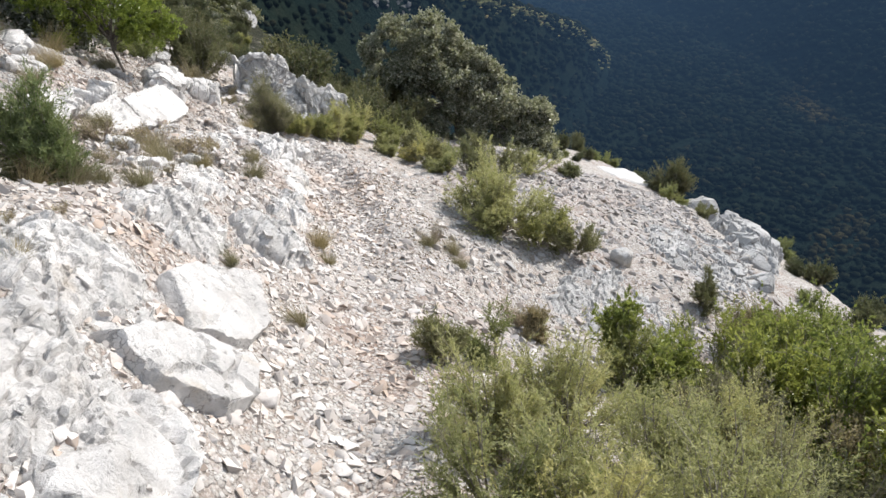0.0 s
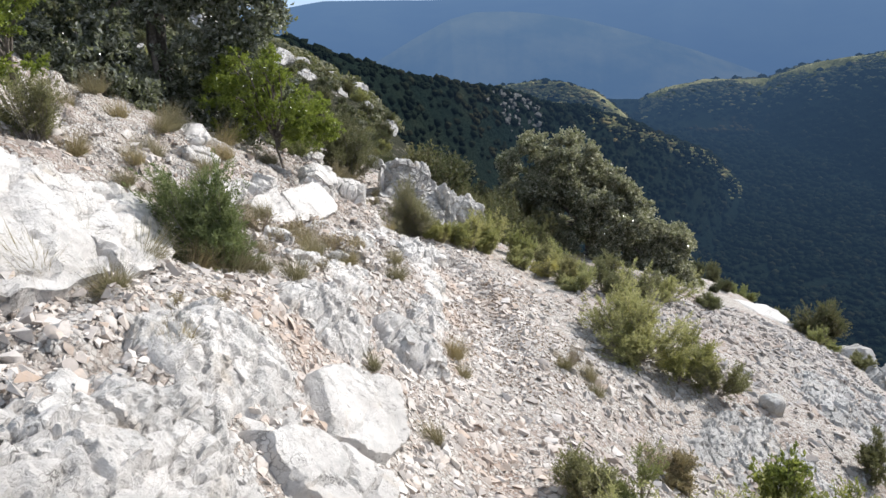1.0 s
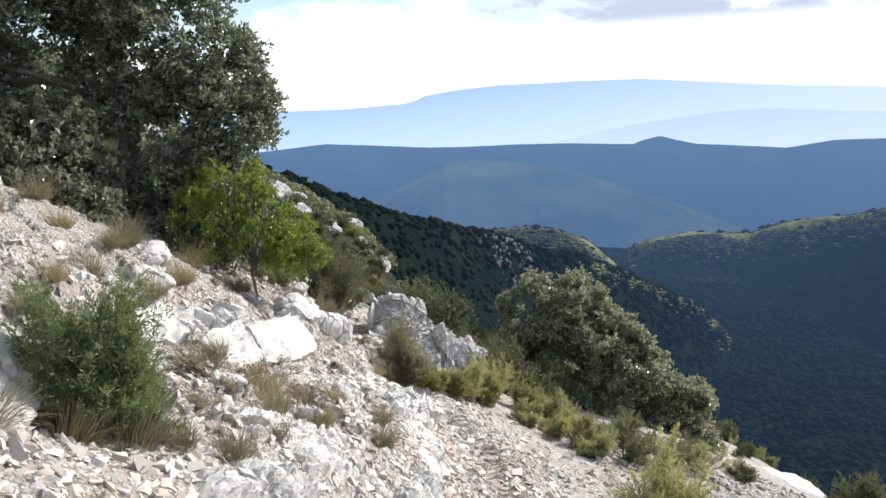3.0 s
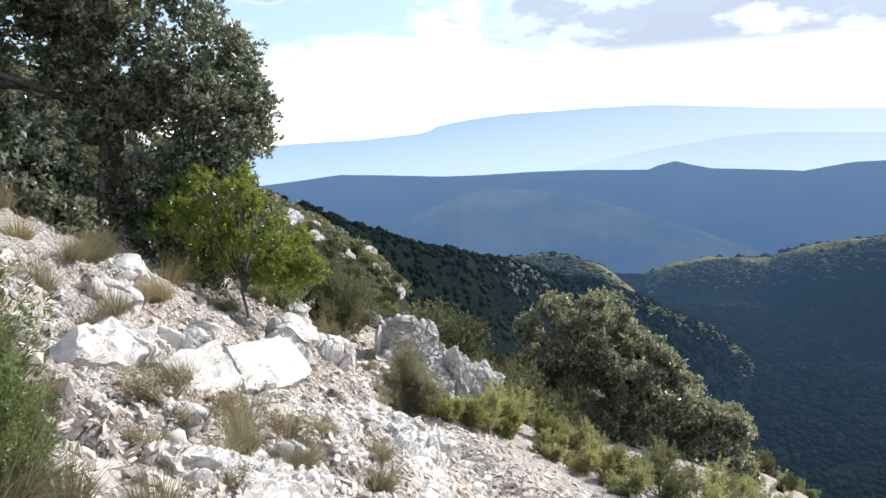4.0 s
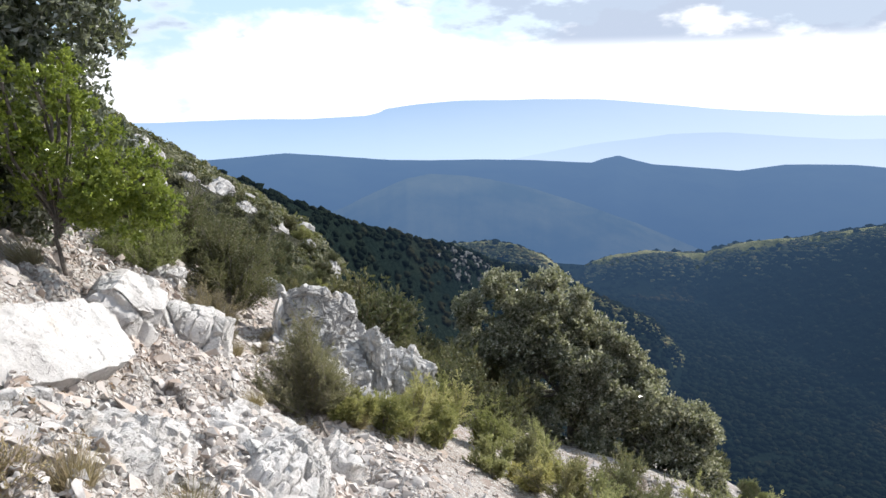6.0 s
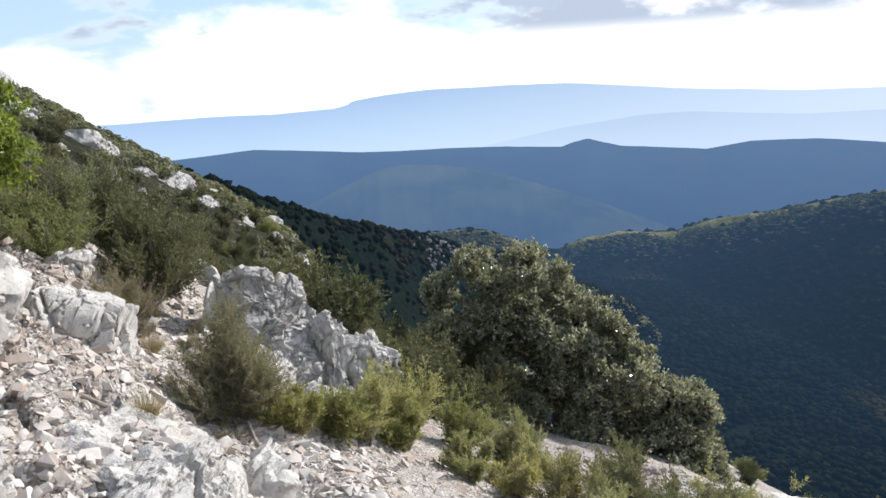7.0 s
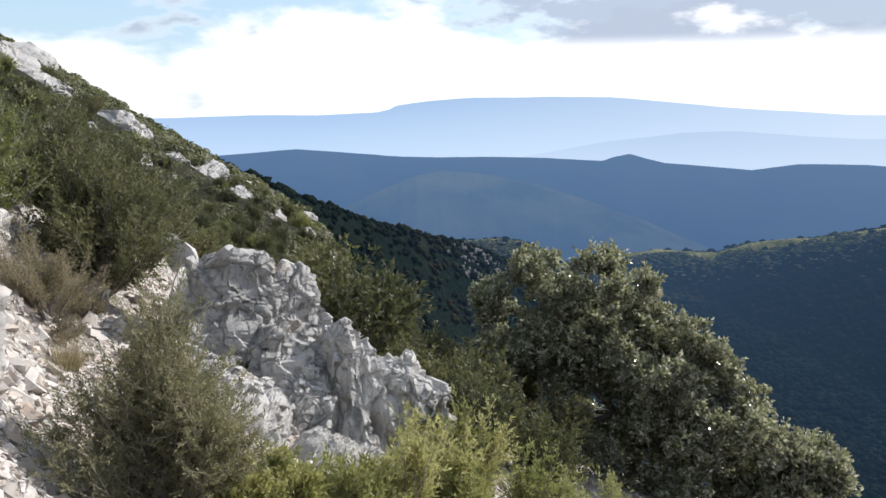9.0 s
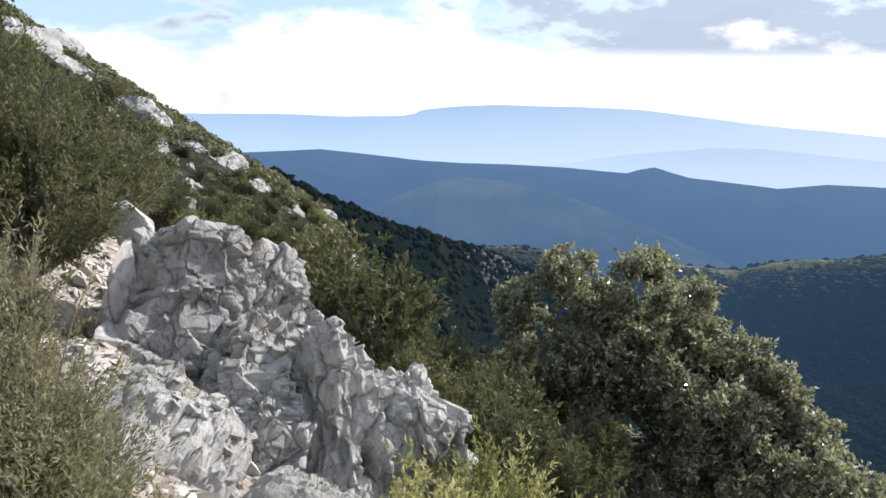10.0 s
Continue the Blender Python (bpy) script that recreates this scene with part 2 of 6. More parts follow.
def stone_material(name, by_object, pale=1.0):
    m, nt, b = material(name)
    pos = position(nt)
    rnd = nt.nodes.new("ShaderNodeObjectInfo").outputs["Random"] if by_object else nt.nodes.new("ShaderNodeNewGeometry").outputs["Random Per Island"]
    base = ramp(nt, rnd, [(0.0, (0.35, 0.31, 0.285)), (0.22, (0.53, 0.485, 0.45)), (0.62, (0.65, 0.60, 0.563)), (0.86, (0.50, 0.425, 0.37)), (1.0, (0.41, 0.315, 0.25))])
    if pale < 1.0:
        base = mixc(nt, 1.0, base, (pale, pale * 1.02, pale * 1.05), "MULTIPLY")
    col = mixc(nt, ramp(nt, noise_of(nt, 26, 6, 0.7, pos), [(0.38, (0.5, 0.5, 0.5)), (0.56, (0, 0, 0))]), base, (0.36, 0.325, 0.295))
    if not by_object:
        col = mixc(nt, ramp(nt, noise_of(nt, 0.95, 5, 0.62, pos, 0.4), [(0.50, (0, 0, 0)), (0.63, (0.6, 0.6, 0.6))]), col, (0.45, 0.345, 0.275))
    nt.links.new(col, b.inputs["Base Color"])
    b.inputs["Roughness"].default_value = 0.9
    b.inputs["Specular IOR Level"].default_value = 0.2
    nt.links.new(bump_of(nt, noise_of(nt, 60, 6, 0.65, pos), 0.5, 0.008), b.inputs["Normal"])
    return m


STONE = stone_material("broken_limestone", True)
GRAVEL = stone_material("limestone_gravel", False)
SCREE = stone_material("weathered_scree", False, 0.60)


def ground_material():
    m, nt, b = material("stony_soil")
    pos = position(nt)
    soil = ramp(nt, noise_of(nt, 2.2, 6, 0.6, pos), [(0.32, (0.30, 0.24, 0.20)), (0.48, (0.46, 0.40, 0.355)), (0.62, (0.58, 0.52, 0.475))])
    soil = mixc(nt, ramp(nt, noise_of(nt, 40, 6, 0.7, pos), [(0.4, (0.8, 0.8, 0.8)), (0.62, (0, 0, 0))]), soil, (0.25, 0.20, 0.165))
    soil = mixc(nt, ramp(nt, noise_of(nt, 0.9, 4, 0.6, pos, 0.5), [(0.50, (0, 0, 0)), (0.62, (0.7, 0.7, 0.7))]), soil, (0.25, 0.165, 0.125))
    vor = add(nt, "ShaderNodeTexVoronoi", Scale=34.0, Randomness=1.0)
    nt.links.new(pos, vor.inputs["Vector"])
    tone = nt.nodes.new("ShaderNodeSeparateColor")
    nt.links.new(vor.outputs["Color"], tone.inputs[0])
    grit = ramp(nt, tone.outputs[0], [(0.0, (0.36, 0.32, 0.285)), (0.5, (0.52, 0.49, 0.455)), (1.0, (0.63, 0.60, 0.57))])
    dome = ramp(nt, vor.outputs["Distance"], [(0.0, (1, 1, 1)), (0.5, (0.75, 0.75, 0.75)), (0.75, (0, 0, 0))])
    some = ramp(nt, noise_of(nt, 6, 4, 0.6, pos), [(0.36, (0.15, 0.15, 0.15)), (0.5, (1, 1, 1))])
    stony = math_of(nt, "MULTIPLY", dome, some)
    soil = mixc(nt, stony, soil, grit)
    nt.links.new(soil, b.inputs["Base Color"])
    b.inputs["Roughness"].default_value = 0.95
    b.inputs["Specular IOR Level"].default_value = 0.15
    n1 = bump_of(nt, stony, 1.0, 0.02, bump_of(nt, noise_of(nt, 25, 8, 0.7, pos), 0.8, 0.03))
    nt.links.new(bump_of(nt, noise_of(nt, 120, 4, 0.6, pos), 0.5, 0.006, n1), b.inputs["Normal"])
    return m


def hill_material():
    m, nt, b = material("scrub_hillside")
    pos = position(nt)
    col = ramp(nt, noise_of(nt, 0.55, 8, 0.72, pos), [(0.40, (0.035, 0.038, 0.024)), (0.53, (0.075, 0.072, 0.045)), (0.61, (0.17, 0.15, 0.115)), (0.67, (0.45, 0.42, 0.39))])
    col = mixc(nt, ramp(nt, noise_of(nt, 4.5, 6, 0.75, pos), [(0.42, (0.75, 0.75, 0.75)), (0.58, (0, 0, 0))]), col, (0.04, 0.042, 0.026))
    nt.links.new(col, b.inputs["Base Color"])
    b.inputs["Roughness"].default_value = 0.95
    b.inputs["Specular IOR Level"].default_value = 0.1
    nt.links.new(bump_of(nt, noise_of(nt, 2.6, 10, 0.75, pos), 1.0, 0.6), b.inputs["Normal"])
    return m


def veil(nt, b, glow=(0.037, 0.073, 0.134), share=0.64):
    """The air in front of slopes hundreds of metres off, painted on as bluish emission."""
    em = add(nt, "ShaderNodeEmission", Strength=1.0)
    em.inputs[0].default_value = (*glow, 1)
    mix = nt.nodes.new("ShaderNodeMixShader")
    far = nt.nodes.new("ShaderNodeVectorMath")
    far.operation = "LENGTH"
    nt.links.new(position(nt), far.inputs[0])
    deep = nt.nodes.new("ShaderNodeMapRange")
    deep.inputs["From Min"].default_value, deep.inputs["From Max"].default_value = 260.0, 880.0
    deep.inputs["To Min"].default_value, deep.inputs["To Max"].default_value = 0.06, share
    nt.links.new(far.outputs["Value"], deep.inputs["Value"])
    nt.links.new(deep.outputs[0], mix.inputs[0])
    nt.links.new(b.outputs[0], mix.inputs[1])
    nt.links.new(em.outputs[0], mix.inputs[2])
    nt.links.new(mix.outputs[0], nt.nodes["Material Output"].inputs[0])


def forest_ground_material():
    m, nt, b = material("wooded_slope")
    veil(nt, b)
    pos = position(nt)
    # near-black tones include the cloud shadow over the valley
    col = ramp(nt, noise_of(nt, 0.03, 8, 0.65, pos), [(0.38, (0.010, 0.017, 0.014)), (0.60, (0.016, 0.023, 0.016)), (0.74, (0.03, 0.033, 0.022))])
    nt.links.new(col, b.inputs["Base Color"])
    b.inputs["Roughness"].default_value = 1.0
    b.inputs["Specular IOR Level"].default_value = 0.0
    nt.links.new(bump_of(nt, noise_of(nt, 0.2, 6, 0.7, pos), 1.0, 4.0), b.inputs["Normal"])
    return m


def leaf_material(name, stops, gloss=0.45, through_light=0.3, spec=0.4, patch=None):
    m, nt, b = material(name)
    rnd = nt.nodes.new("ShaderNodeNewGeometry").outputs["Random Per Island"]
    pos = position(nt)
    col = ramp(nt, rnd, stops)
    col = mixc(nt, ramp(nt, noise_of(nt, 5.0, 4, 0.55, pos), [(0.42, (0, 0, 0)), (0.62, (0.45, 0.45, 0.45))]), col, patch or stops[-1][1])
    plant = nt.nodes.new("ShaderNodeObjectInfo").outputs["Random"]
    col = mixc(nt, 1.0, col, ramp(nt, plant, [(0.0, (0.72, 0.76, 0.78)), (0.5, (1.0, 1.0, 1.0)), (1.0, (1.22, 1.14, 1.02))]), "MULTIPLY")
    nt.links.new(col, b.inputs["Base Color"])
    b.inputs["Roughness"].default_value = gloss
    b.inputs["Specular IOR Level"].default_value = spec
    tr = nt.nodes.new("ShaderNodeBsdfTranslucent")
    nt.links.new(mixc(nt, 0.25, col, (0.30, 0.36, 0.04)), tr.inputs[0])
    mix = nt.nodes.new("ShaderNodeMixShader")
    mix.inputs[0].default_value = through_light
    nt.links.new(b.outputs[0], mix.inputs[1])
    nt.links.new(tr.outputs[0], mix.inputs[2])
    nt.links.new(mix.outputs[0], nt.nodes["Material Output"].inputs[0])
    return m


# palest tones: leaf undersides, plus white glints painted as pale leaves
OAK_LEAF = leaf_material("holm_oak_leaf", [(0.0, (0.078, 0.086, 0.056)), (0.38, (0.18, 0.186, 0.132)), (0.70, (0.315, 0.315, 0.24)), (0.86, (0.53, 0.52, 0.45)), (1.0, (0.68, 0.66, 0.59))], 0.20, 0.48, 1.0, (0.315, 0.31, 0.235))
BRIGHT_LEAF = leaf_material("bright_green_leaf", [(0.0, (0.085, 0.12, 0.022)), (0.6, (0.20, 0.26, 0.04)), (1.0, (0.34, 0.38, 0.08))], 0.30, 0.52, 0.7)
ROSEMARY_LEAF = leaf_material("rosemary_leaf", [(0.0, (0.12, 0.12, 0.065)), (0.5, (0.20, 0.195, 0.10)), (1.0, (0.31, 0.28, 0.16))], 0.6, 0.34, 0.25)
GOLD_LEAF = leaf_material("yellowing_shrub_leaf", [(0.0, (0.25, 0.245, 0.10)), (0.5, (0.40, 0.385, 0.17)), (1.0, (0.56, 0.51, 0.27))], 0.55, 0.5, 0.3)
GREY_ROSEMARY = leaf_material("dusty_rosemary_leaf", [(0.0, (0.13, 0.118, 0.072)), (0.5, (0.235, 0.22, 0.13)), (1.0, (0.39, 0.345, 0.225))], 0.6, 0.42, 0.25)
GREEN_LEAF = leaf_material("fresh_green_shrub_leaf", [(0.0, (0.145, 0.155, 0.06)), (0.5, (0.25, 0.262, 0.105)), (1.0, (0.385, 0.37, 0.17))], 0.5, 0.45, 0.3)
DARK_SCRUB = leaf_material("dark_scrub_leaf", [(0.0, (0.05, 0.06, 0.038)), (0.5, (0.095, 0.105, 0.062)), (0.9, (0.15, 0.15, 0.085)), (1.0, (0.2, 0.17, 0.10))], 0.55, 0.25, 0.25)
HEATH_LEAF = leaf_material("olive_heath_leaf", [(0.0, (0.085, 0.088, 0.05)), (0.5, (0.135, 0.135, 0.075)), (1.0, (0.22, 0.20, 0.115))], 0.6, 0.3, 0.2)
MASTIC_LEAF = leaf_material("mastic_leaf", [(0.0, (0.095, 0.115, 0.035)), (0.55, (0.21, 0.24, 0.06)), (1.0, (0.38, 0.39, 0.12))], 0.36, 0.5, 0.45)
DRY_GRASS = leaf_material("dry_grass_blade", [(0.0, (0.16, 0.125, 0.085)), (0.5, (0.28, 0.225, 0.15)), (1.0, (0.37, 0.32, 0.20))], 0.6, 0.3, 0.2)

LITTER = leaf_material("fallen_leaf", [(0.0, (0.10, 0.065, 0.045)), (0.5, (0.20, 0.125, 0.08)), (1.0, (0.33, 0.24, 0.16))], 0.7, 0.1, 0.2)
JUNIPER_LEAF = leaf_material("juniper_needle", [(0.0, (0.10, 0.135, 0.055)), (0.5, (0.19, 0.23, 0.095)), (1.0, (0.31, 0.33, 0.155))], 0.5, 0.4, 0.3)


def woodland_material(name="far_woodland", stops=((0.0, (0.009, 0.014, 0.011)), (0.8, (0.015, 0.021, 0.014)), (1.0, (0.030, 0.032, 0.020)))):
    m, nt, b = material(name)
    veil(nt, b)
    rnd = nt.nodes.new("ShaderNodeNewGeometry").outputs["Random Per Island"]
    pos = position(nt)
    col = ramp(nt, rnd, stops)
    col = mixc(nt, ramp(nt, noise_of(nt, 0.012, 3, 0.5, pos), [(0.62, (0, 0, 0)), (0.72, (0.6, 0.6, 0.6))]), col, (0.10, 0.075, 0.03))
    nt.links.new(col, b.inputs["Base Color"])
    b.inputs["Roughness"].default_value = 1.0
    b.inputs["Specular IOR Level"].default_value = 0.0
    nt.links.new(bump_of(nt, noise_of(nt, 0.9, 5, 0.7, pos), 1.0, 1.2), b.inputs["Normal"])
    return m


# default stops: dark evergreens with the valley's cloud shadow painted in
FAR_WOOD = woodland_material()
# much lighter than the valley trees: sunlight on the crests put into colour
CREST_WOOD = woodland_material("painted_sun_scrub", [(0.0, (0.11, 0.115, 0.055)), (0.7, (0.19, 0.185, 0.09)), (1.0, (0.28, 0.22, 0.10))])
FAR_ROCK = woodland_material("far_limestone", [(0.0, (0.09, 0.09, 0.088)), (1.0, (0.19, 0.187, 0.18))])


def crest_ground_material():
    m, nt, b = material("painted_sun_ground")
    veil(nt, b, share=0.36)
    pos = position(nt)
    # raised olive tones stand in for sun falling on the crest
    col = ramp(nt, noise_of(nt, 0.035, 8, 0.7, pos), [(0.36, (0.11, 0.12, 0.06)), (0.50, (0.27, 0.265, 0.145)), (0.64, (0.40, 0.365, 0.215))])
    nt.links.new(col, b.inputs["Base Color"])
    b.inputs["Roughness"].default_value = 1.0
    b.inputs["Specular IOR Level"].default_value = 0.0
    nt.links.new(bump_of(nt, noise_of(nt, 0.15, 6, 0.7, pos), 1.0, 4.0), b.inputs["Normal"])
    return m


CREST_GROUND = crest_ground_material()


def bark_material(name, a, c):
    m, nt, b = material(name)
    pos = position(nt)
    nt.links.new(ramp(nt, noise_of(nt, 30, 6, 0.7, pos), [(0.35, a), (0.65, c)]), b.inputs["Base Color"])
    b.inputs["Roughness"].default_value = 0.9
    nt.links.new(bump_of(nt, noise_of(nt, 60, 5, 0.6, pos), 0.7, 0.006), b.inputs["Normal"])
    return m


BARK = bark_material("dark_bark", (0.07, 0.055, 0.045), (0.19, 0.165, 0.14))
DEAD_TWIG = bark_material("bleached_dead_twig", (0.27, 0.21, 0.17), (0.48, 0.40, 0.33))
TWIG = bark_material("grey_twig", (0.16, 0.13, 0.11), (0.34, 0.30, 0.26))


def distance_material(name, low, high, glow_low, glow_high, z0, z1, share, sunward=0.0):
    """Hills so far off that the air between veils them, more so towards their foot. The haze is painted in as emission.
    """
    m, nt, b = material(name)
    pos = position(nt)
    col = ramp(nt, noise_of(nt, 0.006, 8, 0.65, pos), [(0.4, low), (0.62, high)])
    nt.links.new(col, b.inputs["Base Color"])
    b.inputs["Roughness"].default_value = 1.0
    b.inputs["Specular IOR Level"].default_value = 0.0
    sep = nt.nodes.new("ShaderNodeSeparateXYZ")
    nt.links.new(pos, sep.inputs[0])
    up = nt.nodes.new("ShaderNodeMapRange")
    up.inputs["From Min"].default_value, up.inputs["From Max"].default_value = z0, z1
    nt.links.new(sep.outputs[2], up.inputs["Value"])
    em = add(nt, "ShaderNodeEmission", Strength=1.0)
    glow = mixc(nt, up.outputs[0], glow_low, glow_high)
    # the painted haze whitens on the sun's side
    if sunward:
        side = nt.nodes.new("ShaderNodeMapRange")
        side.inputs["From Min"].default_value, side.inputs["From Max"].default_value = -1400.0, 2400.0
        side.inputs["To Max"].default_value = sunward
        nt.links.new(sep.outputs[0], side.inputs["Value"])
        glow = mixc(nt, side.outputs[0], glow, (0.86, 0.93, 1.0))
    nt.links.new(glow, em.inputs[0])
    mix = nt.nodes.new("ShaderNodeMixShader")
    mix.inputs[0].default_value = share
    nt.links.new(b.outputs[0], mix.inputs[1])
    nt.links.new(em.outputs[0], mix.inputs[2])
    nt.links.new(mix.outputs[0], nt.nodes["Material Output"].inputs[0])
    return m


# ---- mesh helpers ----
def unit(a):
    return a / (np.linalg.norm(a, axis=-1, keepdims=True) + 1e-9)


def mesh_of(name, verts, faces, mats, smooth=False, index=None):
    me = bpy.data.meshes.new(name)
    if isinstance(faces, np.ndarray):
        n, k = faces.shape
        me.vertices.add(len(verts))
        me.vertices.foreach_set("co", np.asarray(verts, np.float32).ravel())
        me.loops.add(n * k)
        me.loops.foreach_set("vertex_index", faces.astype(np.int32).ravel())
        me.polygons.add(n)
        me.polygons.foreach_set("loop_start", np.arange(0, n * k, k, dtype=np.int32))
        me.update(calc_edges=True)
    else:
        me.from_pydata([tuple(v) for v in verts], [], faces)
    for m in mats if isinstance(mats, (list, tuple)) else [mats]:
        me.materials.append(m)
    if index is not None:
        me.polygons.foreach_set("material_index", np.asarray(index, np.int32))
    me.polygons.foreach_set("use_smooth", np.full(len(me.polygons), smooth))
    me.validate()
    return me


def child(name, me, parent, label=""):
    ob = new(name, me)
    ob.parent = parent
    return tagged(ob, label) if label else ob


def grid_faces(nx, ny):
    i = np.arange(nx * ny).reshape(ny, nx)
    return np.stack([i[:-1, :-1].ravel(), i[:-1, 1:].ravel(), i[1:, 1:].ravel(), i[1:, :-1].ravel()], -1)


def graded(lo, hi, step, far_lo, far_hi, growth):
    mid = np.arange(lo, hi + step / 2, step)
    out, s = [], step
    v = mid[-1]
    while v < far_hi:
        s *= growth
        v += s
        out.append(v)
    low, s, v = [], step, mid[0]
    while v > far_lo:
        s *= growth
        v -= s
        low.append(v)
    return np.concatenate([low[::-1], mid, out])


# ---- the land ----
gx = graded(-6.0, 4.8, 0.045, -4700, 4700, 1.06)
gy = graded(0.7, 13.0, 0.045, -900, 4700, 1.06)
GX, GY = np.meshgrid(gx, gy)
GZ = land_z(GX, GY)
faces = grid_faces(len(gx), len(gy))
mid = np.stack([GX.ravel()[faces].mean(1), GY.ravel()[faces].mean(1)], -1)
dist = np.hypot(mid[:, 0] + 1, mid[:, 1] - 6) + 5 * vnoise(np.c_[mid * 0.25, np.zeros(len(mid))], 3)
below = GZ.ravel()[faces].mean(1) - near_z(mid[:, 0], mid[:, 1], False)
idx = np.where(dist < 13.5, 0, np.where((dist < 150) & (below > -6), 1, 2))
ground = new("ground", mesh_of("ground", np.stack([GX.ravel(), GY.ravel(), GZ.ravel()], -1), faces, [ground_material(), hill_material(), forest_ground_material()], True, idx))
tagged(ground, "pale stony limestone hillside falling into a wooded valley", "ground", kind="structure")


def far_ridge(name, label, table, r, depth, base, mat, rough, seed):
    a, e = np.array(table[0], float), np.array(table[1], float)
    az = np.linspace(a[0], a[-1], 420)
    el = np.interp(az, a, e)
    rows = []
    for k, (fr, fz) in enumerate(((0.0, 1.0), (0.25, 0.80), (0.5, 0.55), (0.75, 0.28), (1.0, 0.0))):
        rr = r - depth * fr
        x, y = -1 - rr * np.sin(np.radians(az)), 5 + rr * np.cos(np.radians(az))
        top = r * np.tan(np.radians(el))
        z = base + (top - base) * fz
        n = fbm(np.stack([x, y, np.zeros_like(x)], -1) / (depth * 0.35), 5, seed)
        z = z + rough * n * (0.25 if k == 0 else 1.0)
        rows.append(np.stack([x, y, z], -1))
    back = rows[0].copy()
    back[:, :2] *= 1.05
    back[:, 2] = base
    rows.insert(0, back)
    v = np.concatenate(rows)
    ob = new(name, mesh_of(name, v, grid_faces(len(az), len(rows)), mat, True))
    return tagged(ob, label, "hills", kind="structure")


MID = ([-60, -40, -26.8, -22.7, -18.2, -15.1, -8.8, -7.4, -6.2, -5.0, -4.2, 0, 5.6, 12, 20.4, 26.3, 40], [-3.8, -3.9, -4.0, -3.8, -3.9, -4.5, -4.1, -3.8, -3.45, -3.7, -4.0, -3.8, -3.7, -3.8, -3.2, -3.6, -4.0])
PATCH = ([-14, -8, -3, 1, 4.0, 6.0, 7.6, 8.9, 10.8, 12.7, 15, 17, 19, 23], [-11, -8.8, -7.3, -6.1, -5.4, -5.05, -4.95, -4.95, -5.3, -6.1, -7.1, -8.0, -9.2, -11])
FAR = ([-70, -40, -20.7, -12.9, -4.5, 0, 6.3, 10, 12.4, 12.9, 14, 18.4, 24.3, 30.2, 45, 70], [-0.6, -0.5, -0.3, 0.2, 0.9, 1.0, 0.9, 0.6, 0.3, 0.0, -0.25, -0.5, -0.5, -0.7, -0.9, -1])
FAR2 = ([-70, -30, -22, -14, -10, -4, 4], [-1.6, -1.8, -2.0, -1.6, -1.7, -2.6, -4.2])
far_ridge("backdrop_middle_ridge", "long flat-topped wooded ridge, blue with painted haze", MID, 2100, 900, -330, distance_material("ridge_in_painted_haze", (0.015, 0.02, 0.02), (0.05, 0.06, 0.04), (0.054, 0.117, 0.246), (0.096, 0.178, 0.328), -330, -130, 0.88, 0.03), 16, 3)
# lighter olive base colours paint a sunlit patch onto this shoulder
far_ridge("backdrop_ridge_shoulder", "shoulder of the wooded ridge, paler with painted sunlight", PATCH, 1500, 420, -330, distance_material("painted_sunlit_shoulder", (0.04, 0.05, 0.032), (0.17, 0.16, 0.085), (0.054, 0.117, 0.244), (0.098, 0.180, 0.315), -320, -70, 0.84, 0.03), 18, 7)
far_ridge("backdrop_mountain_range", "pale blue mountain range with bright painted haze", FAR, 4500, 1500, -420, distance_material("hazy_mountains", (0.05, 0.07, 0.08), (0.09, 0.10, 0.10), (0.52, 0.69, 0.93), (0.32, 0.49, 0.77), -220, 70, 0.9, 0.5), 20, 11)
far_ridge("backdrop_low_hills", "low hills almost lost in bright painted haze", FAR2, 3200, 700, -330, distance_material("hazy_low_hills", (0.05, 0.07, 0.08), (0.09, 0.10, 0.10), (0.46, 0.62, 0.87), (0.33, 0.49, 0.75), -200, -90, 0.9, 0.5), 14, 23)


def sunny_crest(name, label, table, az0, az1, drop, fall, mat, seed):
    """Painted sunlight along the crest of a lower hill: a strip that follows the ridge line and frays out down the
    slope.
    """
    az = np.linspace(az0, az1, 260)
    el, r = np.interp(az, table[0], table[1]), np.interp(az, table[0], table[2])
    fray = 0.6 + 0.5 * np.clip(0.55 + 0.9 * fbm(np.stack([az * 0.9, 0 * az, 0 * az], -1), 4, seed), 0, 1.3)
    fray *= sstep(az0, az0 + 2, az) * (1 - sstep(az1 - 2, az1, az))
    rows = []
    for k in np.linspace(-0.25, 1, 12):
        down = drop * k * fray
        rr = r - np.abs(down) / fall * (1 if k > 0 else -1)
        x, y = -1 - rr * np.sin(np.radians(az)), 5 + rr * np.cos(np.radians(az))
        z = r * np.tan(np.radians(el - 0.35)) - np.abs(down) + 3.6 * (1 - max(k, 0) ** 3) + 1.1 * fbm(np.stack([x, y, 0 * x], -1) * 0.07, 3, seed + 2)
        rows.append(np.stack([x, y, z], -1))
    ob = new(name, mesh_of(name, np.concatenate(rows), grid_faces(len(az), len(rows)), mat, True))
    return tagged(ob, label, "hills", kind="structure")


sunny_crest("backdrop_sunny_nose", "olive strip painted as sunlit scrub along the nose of a lower hill", NOSE, -7.5, 9, 22, 0.5, CREST_GROUND, 41)
sunny_crest("backdrop_sunny_hill", "olive strip painted as sunlit scrub along the crest of the hill opposite", RIGHT, -44, -4, 20, 0.34, CREST_GROUND, 43)


